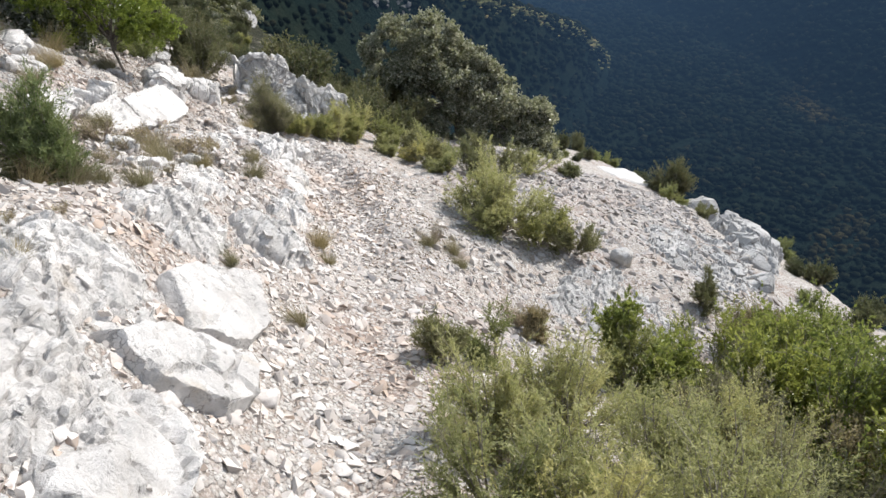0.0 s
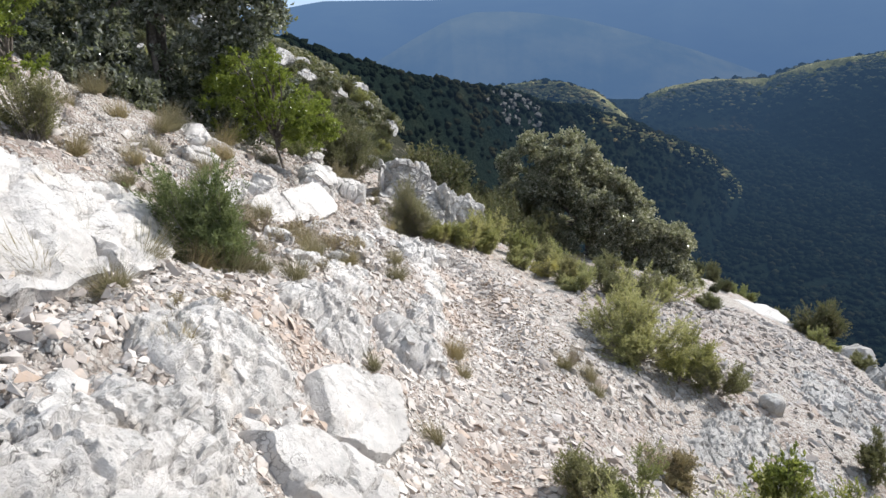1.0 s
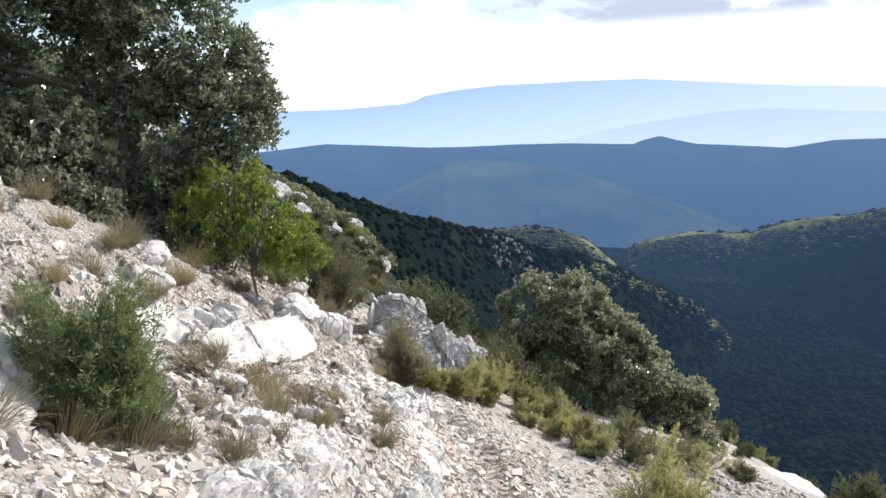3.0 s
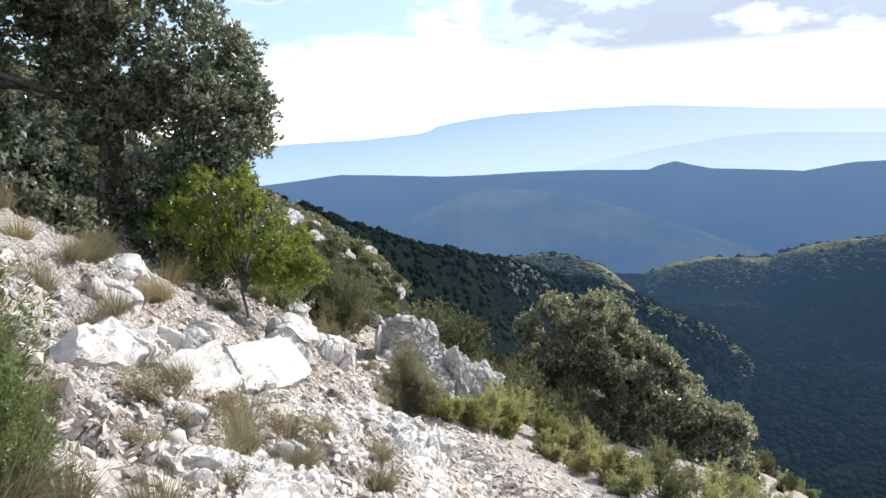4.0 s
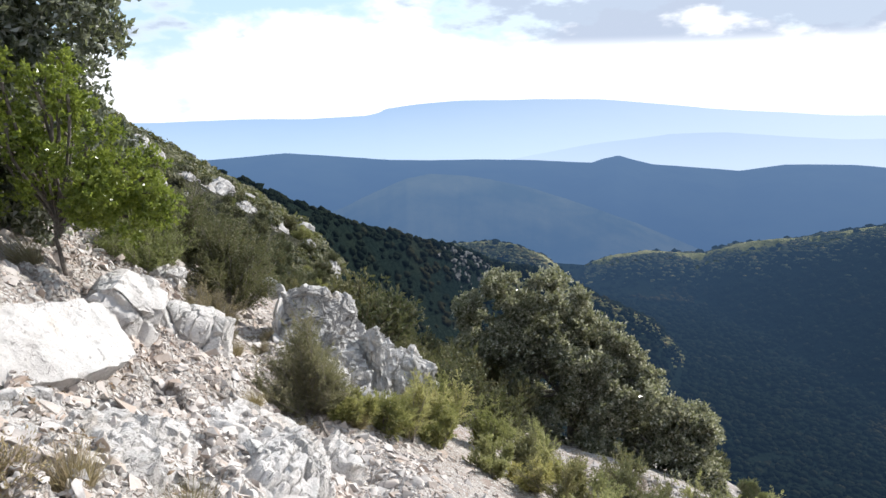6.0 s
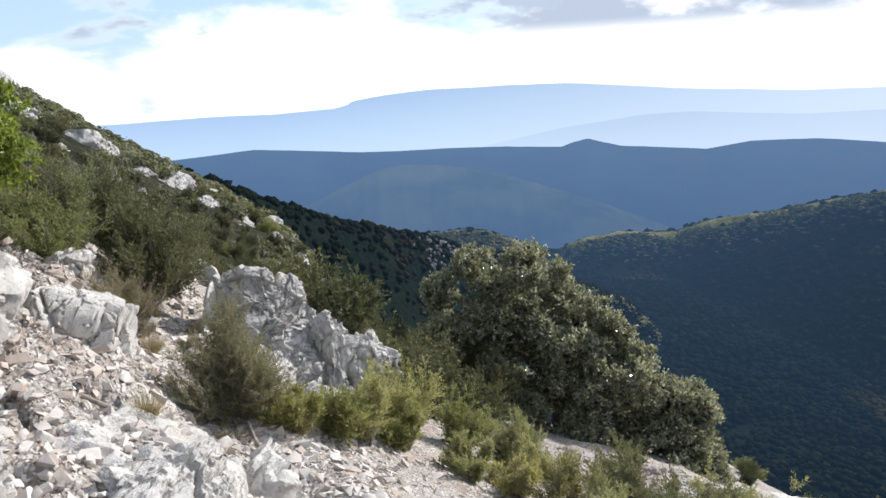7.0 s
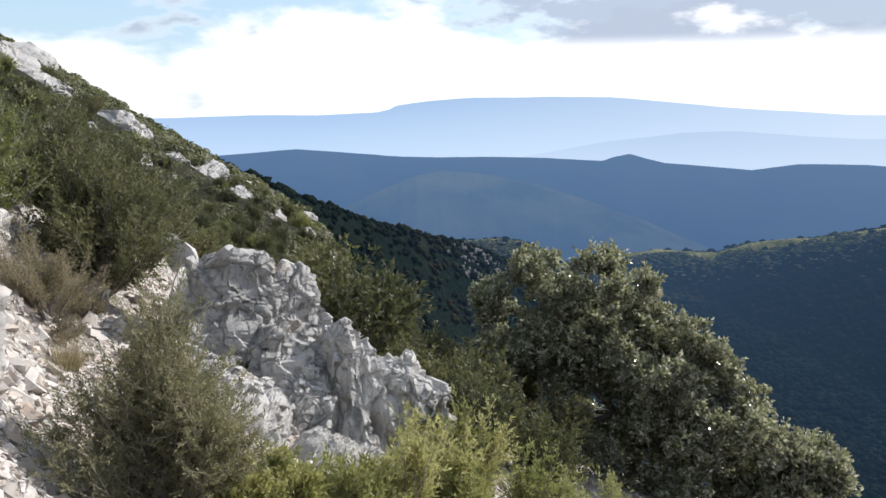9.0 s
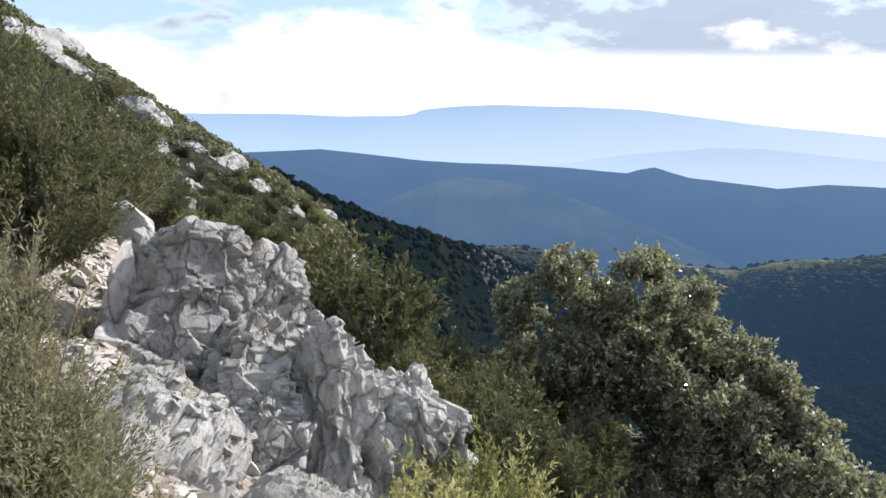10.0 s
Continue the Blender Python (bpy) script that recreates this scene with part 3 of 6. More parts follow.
# ---- rocks ----
def box_sphere(n):
    """A cube's surface as a grid, n cells to an edge."""
    verts, faces, key = [], [], {}
    for ax in range(3):
        for sgn in (-1, 1):
            ids = np.zeros((n + 1, n + 1), int)
            for i in range(n + 1):
                for j in range(n + 1):
                    c = [0, 0, 0]
                    c[ax], c[(ax + 1) % 3], c[(ax + 2) % 3] = sgn * n, 2 * i - n, 2 * j - n
                    c = tuple(c)
                    if c not in key:
                        key[c] = len(verts)
                        verts.append(c)
                    ids[i, j] = key[c]
            for i in range(n):
                for j in range(n):
                    q = [ids[i, j], ids[i + 1, j], ids[i + 1, j + 1], ids[i, j + 1]]
                    faces.append(q if sgn > 0 else q[::-1])
    return np.array(verts, float) / n, np.array(faces)


BOXES = {n: box_sphere(n) for n in (6, 14, 24, 34, 44, 56)}
BEDDING = (0.69, 0.31, 0.65)         # the way the limestone beds face
STRIKE = (-0.18, 0.94, -0.28)


def rock_shape(half, seed, n=24, power=5.0, cuts=7, lump=0.10, cracks=(), crack_depth=0.03, fissure=1.0, grain=(1.15, 1.0, 0.75)):
    """A broken block: a rounded box with planes struck off, and facets with fissures between them in cells of the given sizes."""
    rng = np.random.default_rng(seed)
    v, f = BOXES[n]
    p = v / (np.abs(v) ** power).sum(1, keepdims=True) ** (1 / power)
    for _ in range(cuts):
        nrm = rng.normal(size=3)
        nrm /= np.linalg.norm(nrm)
        over = p @ nrm - rng.uniform(0.70, 1.05)
        p = p - np.maximum(over, 0)[:, None] * nrm
    half = np.array(half, float)
    out = np.sign(p) * np.abs(p) ** 3 / half
    out = out / (np.linalg.norm(out, axis=1, keepdims=True) + 1e-9)
    q = p * half
    s = half.min()
    d = lump * s * fbm(q / (s * 1.4) + seed * 3.1, 4, seed, 0.5)
    for size in cracks:
        w = q / size + 0.18 * np.stack([fbm(q / size * 1.3 + 5, 2, seed + 1), fbm(q / size * 1.3 + 9, 2, seed + 2), fbm(q / size * 1.3 + 13, 2, seed + 4)], -1) + seed
        w = w * np.array(grain)
        f1, f2, cid, lean = worley(w, seed + 40)
        d += crack_depth * (size / cracks[0]) * ((cid - 0.5) * 1.0 + lean * 0.6 - 1.0 * fissure * (1 - sstep(0.0, 0.09, f2 - f1)))
    q = q + out * d[:, None]
    return q, f


def slab(name, label, face, outline, thick, up=(0.8, 0.2, 0.57), mat=None, n=34, seed=0, lump=0.05, cracks=(0.8,), crack_depth=0.02, splay=0.35):
    """A bed with a broken outline: (across, along) corners round its upper face, sides falling away steeply."""
    rng = np.random.default_rng(seed)
    o = np.array(outline)
    o = o[np.argsort(np.arctan2(o[:, 1], o[:, 0]))]
    half = np.array([*(np.abs(o).max(0) + 0.10), thick / 2])
    v, f = BOXES[n]
    p = v / (np.abs(v) ** 16).sum(1, keepdims=True) ** (1 / 16)
    q = p * half
    edge = [(np.array([b[1] - a[1], a[0] - b[0], 0.0]), a) for a, b in zip(o, np.roll(o, -1, 0))]
    for _ in range(3):
        for k, (e, a) in enumerate(edge):
            nrm = np.array([e[0], e[1], splay * np.linalg.norm(e)])
            nrm /= np.linalg.norm(nrm)
            over = (q - np.array([a[0], a[1], half[2] * 0.8])) @ nrm
            q = q - np.maximum(over, 0)[:, None] * nrm
    w = q * np.array([1, 1, 0.6])
    q[:, 2] += lump * thick * fbm(w / 0.25 + seed, 4, seed) * (q[:, 2] > 0)
    q[:, :2] += 0.022 * np.stack([fbm(w / 0.12 + 5, 3, seed + 1), fbm(w / 0.12 + 9, 3, seed + 2)], -1)
    for size in cracks:
        u = w / size + 0.22 * np.stack([fbm(w / size * 2 + 5, 3, seed + 6), fbm(w / size * 2 + 9, 3, seed + 7), 0 * w[:, 0]], -1) + seed
        f1, f2, cid, lean = worley(u * np.array([1.2, 1.0, 0.5]), seed + 40)
        q[:, 2] += crack_depth * ((cid - 0.5) + lean * 0.5 - 1.3 * (1 - sstep(0.0, 0.07, f2 - f1))) * (q[:, 2] > 0)
    z = Vector(up).normalized()
    y = Vector(STRIKE)
    y = (y - z * y.dot(z)).normalized()
    ob = new(name, block_mesh(q, f, mat or LIMESTONE))
    ob.matrix_world = Matrix.Translation(Vector(face) - z * half[2]) @ Matrix((y.cross(z), y, z)).transposed().to_4x4()
    return tagged(ob, label, "rock")


def block_mesh(q, f, mat):
    """Soft where the stone bends, hard where it breaks."""
    me = mesh_of("block", q, f, mat, True)
    me.set_sharp_from_angle(angle=radians(24))
    return me


def rock(name, label, half, at, turn, mat=None, group="", **kw):
    q, f = rock_shape(half, **kw)
    ob = new(name, block_mesh(q, f, mat or LIMESTONE))
    ob.matrix_world = pose(*at, *turn)
    return tagged(ob, label, "rock", group)


def bed(name, label, half, face, group="", mat=None, along=STRIKE, up=BEDDING, **kw):
    """A block whose upper face, at the point given, lies in the bedding. half: across, along, thick."""
    z = Vector(up).normalized()
    y = Vector(along)
    y = (y - z * y.dot(z)).normalized()
    m = Matrix((y.cross(z), y, z)).transposed()
    q, f = rock_shape(half, **kw)
    ob = new(name, block_mesh(q, f, mat or LIMESTONE))
    ob.matrix_world = Matrix.Translation(Vector(face) - z * half[2] * 0.92) @ m.to_4x4()
    return tagged(ob, label, "rock", group)


def on(x, y, up=0.0):
    return (x, y, gz(x, y) + up)


def hull(points):
    """The flat faces round a handful of points, as vertices and triangles."""
    bm = bmesh.new()
    for q in points:
        bm.verts.new(q)
    bmesh.ops.convex_hull(bm, input=bm.verts[:])
    bmesh.ops.delete(bm, geom=[v for v in bm.verts if not v.link_faces], context="VERTS")
    bm.verts.index_update()
    v = np.array([q.co[:] for q in bm.verts])
    f = np.array([[q.index for q in t.verts] for t in bm.faces])
    bm.free()
    return v, f


def angular_block(rng):
    """A joint-bounded limestone block: a skewed box, its corners knocked off, one or two planes struck across it."""
    pts = []
    for c in itertools.product((-1, 1), repeat=3):
        c = np.array(c, float) * rng.uniform(0.72, 1.0, 3)
        for ax in range(3):
            q = c.copy()
            q[ax] *= rng.uniform(0.62, 0.93)
            pts.append(q)
    pts = np.array(pts) @ (np.eye(3) + rng.normal(size=(3, 3)) * 0.12)
    for _ in range(2):
        nrm = unit_of(rng.normal(size=3))
        pts = pts - np.maximum(pts @ nrm - rng.uniform(0.55, 0.95), 0)[:, None] * nrm
    return hull(pts)


def unit_of(a):
    return a / np.linalg.norm(a)


def worn(v, f, mat, rng):
    """Flat faces kept, edges and corners rubbed round, the skin uneven."""
    bm = bmesh.new()
    vs = [bm.verts.new(q) for q in v]
    for t in f:
        bm.faces.new([vs[i] for i in t])
    bmesh.ops.dissolve_limit(bm, angle_limit=radians(9), verts=bm.verts[:], edges=bm.edges[:])
    bmesh.ops.bevel(bm, geom=bm.edges[:], offset=0.13, segments=2, profile=0.5, affect="EDGES", clamp_overlap=True)
    bmesh.ops.triangulate(bm, faces=bm.faces[:])
    bmesh.ops.subdivide_edges(bm, edges=[e for e in bm.edges if e.calc_length() > 0.55], cuts=1)
    co = np.array([q.co[:] for q in bm.verts])
    d = 0.09 * fbm(co * 1.6 + rng.uniform(0, 50), 3, 7)
    for q, k in zip(bm.verts, d):
        q.co *= 1 + float(k)
    me = bpy.data.meshes.new("block")
    bm.to_mesh(me)
    bm.free()
    me.materials.append(mat)
    me.polygons.foreach_set("use_smooth", np.ones(len(me.polygons), bool))
    me.set_sharp_from_angle(angle=radians(38))
    return me


def block_set(mat, seed, count=18):
    r = np.random.default_rng(seed)
    return [worn(*angular_block(r), mat, r) for _ in range(count)]


BLOCKS, GREY_BLOCKS, PALE_BLOCKS = block_set(LIMESTONE, 500), block_set(LIMESTONE_GREY, 501), block_set(LIMESTONE_PALE, 502)
BLOCKS_OF = {LIMESTONE.name: BLOCKS, LIMESTONE_GREY.name: GREY_BLOCKS, LIMESTONE_PALE.name: PALE_BLOCKS}


def bedding_axes(up=(0.6, 0.3, 0.72), along=STRIKE):
    z = Vector(up).normalized()
    y = Vector(along)
    y = (y - z * y.dot(z)).normalized()
    return Matrix((y.cross(z), y, z)).transposed()


def set_block(parent, at, dims, axes, rng, meshes, wobble=0.16, name="block"):
    ob = child(name, meshes[int(rng.integers(len(meshes)))], parent)
    turn = Euler([float(a) for a in rng.normal(size=3) * wobble]).to_matrix()
    ob.matrix_basis = Matrix.Translation(Vector(at) - parent.location) @ (axes @ turn).to_4x4() @ Matrix.Diagonal((*[float(d) for d in dims], 1))
    return ob


def crag(label, centre, spread, count, size, seed, up=(0.48, 0.30, 0.82), lift=0.06, mat=None, turn=0.0, name="rock_ledge"):
    """Bedrock breaking through the ground: beds stepped and parted by joints, with loose joint blocks along them."""
    rng = np.random.default_rng(seed)
    ob = tagged(new(name), label, "rock")
    ob.location = on(*centre)
    mat = mat or LIMESTONE
    c, s_ = math.cos(radians(turn)), math.sin(radians(turn))
    side = int(np.clip(max(spread) / size[0] * 3.2, 70, 170))
    A, B = (g.ravel() for g in np.meshgrid(np.linspace(-1.1, 1.1, side), np.linspace(-1.1, 1.1, side)))
    x, y = centre[0] + c * A * spread[0] - s_ * B * spread[1], centre[1] + s_ * A * spread[0] + c * B * spread[1]
    q = np.stack([x, y, near_z(x, y, False)], -1)
    rho = np.hypot(A, B) + 0.22 * fbm(q / (0.5 * min(spread)), 3, seed)
    d = lift * (1 - sstep(0.25, 1.0, rho)) + 0.03 * fbm(q / 0.3, 3, seed + 1)
    for k, sz in enumerate((size[1] * 2.6, size[1] * 1.2, size[1] * 0.5)):
        f1, f2, cid, lean = worley(q / sz * np.array([1.1, 0.8, 0.8]) + 0.16 * np.stack([fbm(q / sz + i, 2, seed + i) for i in (3, 5, 8)], -1), seed + k)
        d += 0.42 * size[1] * (0.6 ** k) * ((cid - 0.45) + lean * 0.7 - 1.2 * (1 - sstep(0.0, 0.06, f2 - f1)))
    d -= 0.22 * sstep(0.72, 1.05, rho)
    q = q + d[:, None] * unit_of(np.array(up))
    me = mesh_of("rock_core", q - np.array(ob.location), grid_faces(side, side), mat, True)
    me.set_sharp_from_angle(angle=radians(32))
    child("rock_core", me, ob)
    meshes, axes, inside = BLOCKS_OF[mat.name], bedding_axes(up), np.where(rho < 0.85)[0]
    for k in rng.choice(inside, count // 4, replace=False):
        e = size[0] + (size[1] * 0.6 - size[0]) * rng.uniform(0, 1) ** 2
        dims = e * np.array([rng.uniform(0.75, 1.2), rng.uniform(0.9, 1.5), rng.uniform(0.45, 0.8)])
        set_block(ob, q[k] - 0.35 * dims[2] * np.array(up), dims, axes, rng, meshes, 0.25)
    return ob


def crest_core(crest, profile, front, seed, nu=250, nv=180, amp=0.062, size=0.22, grain=(1.0, 1.0, 1.3)):
    """A rib of rock under a jagged crest line: the profile (forwards, down) is swept along it and broken into joint blocks."""
    c = np.array(crest)
    t = np.concatenate([[0], np.cumsum(np.linalg.norm(np.diff(c, axis=0), axis=1))])
    u = np.linspace(0, t[-1], nu)
    line = np.stack([np.interp(u, t, c[:, k]) for k in range(3)], -1)
    pr = np.array(profile)
    w = np.linspace(0, len(pr) - 1, nv)
    off, drop = (np.interp(w, np.arange(len(pr)), pr[:, k]) for k in (0, 1))
    p = line[None] + off[:, None, None] * np.array([*front, 0.0]) - drop[:, None, None] * np.array([-0.10, 0, 1.0])
    nrm = unit(np.cross(np.gradient(p, axis=1), np.gradient(p, axis=0)))
    nrm[nrm @ np.array([*front, 0.8]) < 0] *= -1
    for _ in range(6):
        nrm[1:-1] = (nrm[:-2] + nrm[1:-1] + nrm[2:]) / 3
        nrm[:, 1:-1] = (nrm[:, :-2] + nrm[:, 1:-1] + nrm[:, 2:]) / 3
    q, n = p.reshape(-1, 3), unit(nrm.reshape(-1, 3))
    d = 0.04 * fbm(q / 0.35, 3, seed)
    for k, sz in enumerate((size, size * 0.5, size * 0.22)):
        f1, f2, cid, lean = worley(q / sz * np.array(grain) + 0.15 * np.stack([fbm(q / sz + i, 2, seed + i) for i in (3, 5, 8)], -1), seed + k)
        d += amp * (1.0, 0.5, 0.26)[k] * ((cid - 0.5) * 1.3 + lean * 1.2 - (0.25, 0.35, 0.6)[k] * (1 - sstep(0.0, 0.08, f2 - f1)))
    return (q + d[:, None] * n).reshape(nv, nu, 3)


# slabs and ledges on the bank above the path
slab("rock_slab", "smooth pale limestone slab split by a crack, beside the path", (-1.49, 3.26, -0.395), ((-0.33, -0.24), (-0.26, 0.05), (0.14, 0.53), (0.33, 0.08), (0.27, -0.28), (-0.06, -0.53)), 0.34, (0.77, 0.2, 0.6), seed=11, cracks=(0.6,), crack_depth=0.016)
slab("rock_ledge", "pale limestone ledge with a worn edge beside the path", (-1.34, 2.47, -0.18), ((-0.37, -0.22), (-0.25, 0.03), (-0.07, 0.14), (0.26, 0.33), (0.36, 0.08), (0.25, -0.21), (-0.14, -0.31)), 0.36, (0.77, 0.2, 0.6), seed=12, lump=0.08, cracks=(0.45,), crack_depth=0.03)
slab("boulder", "broad white limestone boulder with a dark hollow", (-1.35, 1.75, 0.05), ((-0.32, -0.16), (-0.27, 0.15), (-0.12, 0.33), (0.19, 0.34), (0.30, 0.2), (0.32, -0.12), (0.10, -0.40), (-0.15, -0.40)), 0.42, (0.77, 0.2, 0.6), seed=13, lump=0.12, cracks=(0.5,), crack_depth=0.03)
slab("boulder", "large bare white limestone face furrowed by cracks", (-2.85, 2.70, 0.91), ((-0.40, -0.30), (-0.48, 0.42), (-0.31, 0.60), (0.13, 0.40), (0.46, 0.33), (0.44, -0.20), (0.19, -0.66), (-0.2, -0.7)), 0.8, (0.7, 0.25, 0.67), n=44, seed=16, lump=0.06, cracks=(0.6,), crack_depth=0.03, splay=0.15)
slab("boulder", "bare white limestone slab behind the upright shrub", (-2.86, 3.42, 0.67), ((-0.46, -0.30), (-0.32, 0.10), (-0.04, 0.36), (0.29, 0.30), (0.42, 0.0), (0.40, -0.44), (0.04, -0.42)), 0.7, (0.7, 0.25, 0.67), n=44, seed=216, lump=0.06, cracks=(0.5,), crack_depth=0.03, splay=0.15)
bed("rock_slab", "smooth sloping limestone slab at the edge of the path", (0.24, 0.46, 0.18), (-1.86, 6.66, -1.58), seed=18, n=24, power=6, cuts=5, lump=0.10, cracks=(0.5,), crack_depth=0.025)

slab("rock_slab", "wide white bedrock face seamed with cracks", on(-1.74, 2.42, 0.05), ((-0.30, -0.42), (-0.34, 0.12), (-0.20, 0.52), (0.16, 0.50), (0.26, 0.10), (0.20, -0.44)), 0.3, (0.55, 0.3, 0.78), n=44, seed=241, lump=0.12, cracks=(0.42, 0.2), crack_depth=0.03, splay=0.5)
slab("rock_slab", "white bedrock shelf with a broken upper edge", on(-1.80, 1.72, 0.06), ((-0.28, -0.36), (-0.30, 0.20), (-0.10, 0.38), (0.20, 0.30), (0.26, -0.10), (0.10, -0.42)), 0.3, (0.55, 0.3, 0.78), n=44, seed=242, lump=0.12, cracks=(0.38, 0.18), crack_depth=0.03, splay=0.5)
crag("pale limestone bed split by joints above a broad boulder", (-1.72, 1.75), (0.36, 0.62), 110, (0.018, 0.075), 530, lift=0.12)
crag("fractured pale limestone bed level with the rubble", (-1.95, 2.75), (0.40, 0.55), 120, (0.018, 0.075), 531, lift=0.08)
crag("weathered pale limestone bed breaking through the bank", (-1.30, 1.15), (0.32, 0.40), 80, (0.02, 0.09), 532, lift=0.08)
crag("fractured limestone ledge above the path", (-1.92, 3.95), (0.30, 0.55), 90, (0.02, 0.085), 533, lift=0.10)
crag("rough pitted limestone knob at the edge of the path", (-1.62, 4.62), (0.30, 0.42), 130, (0.02, 0.085), 534, lift=0.17, mat=LIMESTONE_PALE)
crag("low limestone ledge of broken beds bordering the path", (-2.45, 8.0), (0.26, 0.85), 110, (0.022, 0.12), 535, lift=0.12, turn=12)
crag("broken limestone beds on the bank beside dry grass", (-2.35, 5.1), (0.4, 0.7), 90, (0.022, 0.10), 536, lift=0.06)
crag("shattered limestone bed above the path", (-2.9, 6.9), (0.42, 0.7), 100, (0.022, 0.10), 537, lift=0.05)
crag("stony limestone step at the edge of the path", (-1.75, 5.7), (0.24, 0.6), 70, (0.022, 0.11), 538, lift=0.10, turn=8)

# the cracked wall of slabs under the green tree
slab("rock_slab", "smooth white limestone slab parted from its neighbour by a curved crack", (-3.44, 7.43, -0.765), ((-0.28, -0.58), (-0.26, 0.10), (-0.24, 0.80), (0.18, 0.66), (0.23, 0.05), (0.13, -0.72)), 0.40, seed=21, lump=0.06, cracks=(0.9, 0.4), crack_depth=0.014, splay=0.12)
slab("rock_slab", "broad white limestone slab leaning into the slope", (-3.41, 6.32, -0.43), ((-0.20, -0.12), (-0.24, 0.54), (0.17, 0.42), (0.24, -0.12), (0.04, -0.46), (-0.14, -0.42)), 0.40, seed=22, lump=0.08, cracks=(0.6, 0.3), crack_depth=0.018, splay=0.12)
slab("rock_slab", "weathered white limestone slab at the top of the rubble", (-3.60, 5.85, -0.06), ((-0.13, -0.34), (-0.17, 0.0), (-0.10, 0.42), (0.13, 0.30), (0.16, -0.2), (0.04, -0.44)), 0.40, seed=23, lump=0.10, cracks=(0.35, 0.18), crack_depth=0.022, splay=0.2)
for k, (x, y, z, a) in enumerate(((-3.70, 5.98, -0.20, 0.13), (-3.73, 6.22, -0.26, 0.12), (-3.75, 6.46, -0.33, 0.14), (-3.78, 6.74, -0.39, 0.13), (-3.84, 7.02, -0.44, 0.15))):
    rock("boulder", "squarish white limestone block above the slabs", (a, a * 0.95, a * 1.1), (x, y, z), (-12, 34, 12 + 6 * k), group="upper tier of blocks", seed=150 + k, n=24, power=14, cuts=9, lump=0.10, cracks=(0.24, 0.1), crack_depth=0.02)
rock("boulder", "white limestone boulder above the slabs", (0.27, 0.34, 0.36), (-4.02, 8.84, -1.02), (-10, 22, 24), seed=24, n=34, power=7, cuts=12, lump=0.10, cracks=(0.45, 0.2), crack_depth=0.045)
rock("boulder", "furrowed grey-white limestone boulder beside the path", (0.38, 0.42, 0.42), (-3.98, 9.70, -1.66), (-16, 22, 20), seed=25, n=56, power=5, cuts=9, lump=0.12, cracks=(0.34, 0.15), crack_depth=0.04, grain=(1.4, 1.0, 0.6))
rock("boulder", "rugged rounded limestone boulder at the foot of shrubs", (0.22, 0.20, 0.18), (-5.05, 11.3, -1.46), (0, 10, 30), seed=26, n=24, power=3.5, cuts=6, lump=0.16, cracks=(0.22, 0.1), crack_depth=0.05)
rock("boulder", "pale limestone boulder in front of the oak", (0.30, 0.34, 0.26), on(-5.05, 7.75, -0.06), (-10, 20, 10), seed=27, n=24, power=4, cuts=6, lump=0.14, cracks=(0.3,), crack_depth=0.04)
rock("boulder", "small angular limestone boulder on the bank", (0.22, 0.26, 0.2), on(-4.45, 6.8, 0.08), (-10, 20, 50), seed=28, n=14, power=4, cuts=7, lump=0.14, cracks=(0.25,), crack_depth=0.04)
rock("boulder", "angular limestone boulder on the bank", (0.09, 0.12, 0.08), on(-2.6, 5.8, 0.01), (-10, 20, 80), seed=29, n=14, power=4, cuts=7, lump=0.14, cracks=(0.2,), crack_depth=0.03)
rock("boulder", "squat limestone boulder on the bank", (0.13, 0.10, 0.08), on(-2.9, 5.35, 0.01), (-10, 20, 20), seed=30, n=14, power=4, cuts=7, lump=0.14, cracks=(0.2,), crack_depth=0.03)

# worn bedrock flush with the path
slab("rock_slab", "worn white bedrock broken into leaves across the path", on(-2.74, 8.5, -0.03), ((-0.40, -0.30), (-0.35, 0.30), (0.05, 0.55), (0.36, 0.30), (0.34, -0.40), (-0.05, -0.55)), 0.22, (0.45, 0.34, 0.82), seed=161, lump=0.07, cracks=(0.4, 0.2), crack_depth=0.02, splay=0.7)
slab("rock_slab", "worn white bedrock at the lower edge of the path", on(-2.14, 7.3, 0.05), ((-0.26, -0.36), (-0.28, 0.2), (0.0, 0.44), (0.27, 0.25), (0.24, -0.34), (0.0, -0.46)), 0.26, (0.6, 0.32, 0.73), seed=162, lump=0.12, cracks=(0.4, 0.16), crack_depth=0.03)
slab("rock_slab", "broken white bedrock at the lower edge of the path", on(-2.42, 9.3, 0.03), ((-0.22, -0.4), (-0.24, 0.26), (0.0, 0.46), (0.24, 0.2), (0.22, -0.36)), 0.26, (0.55, 0.34, 0.76), seed=163, lump=0.16, cracks=(0.26, 0.12), crack_depth=0.04)

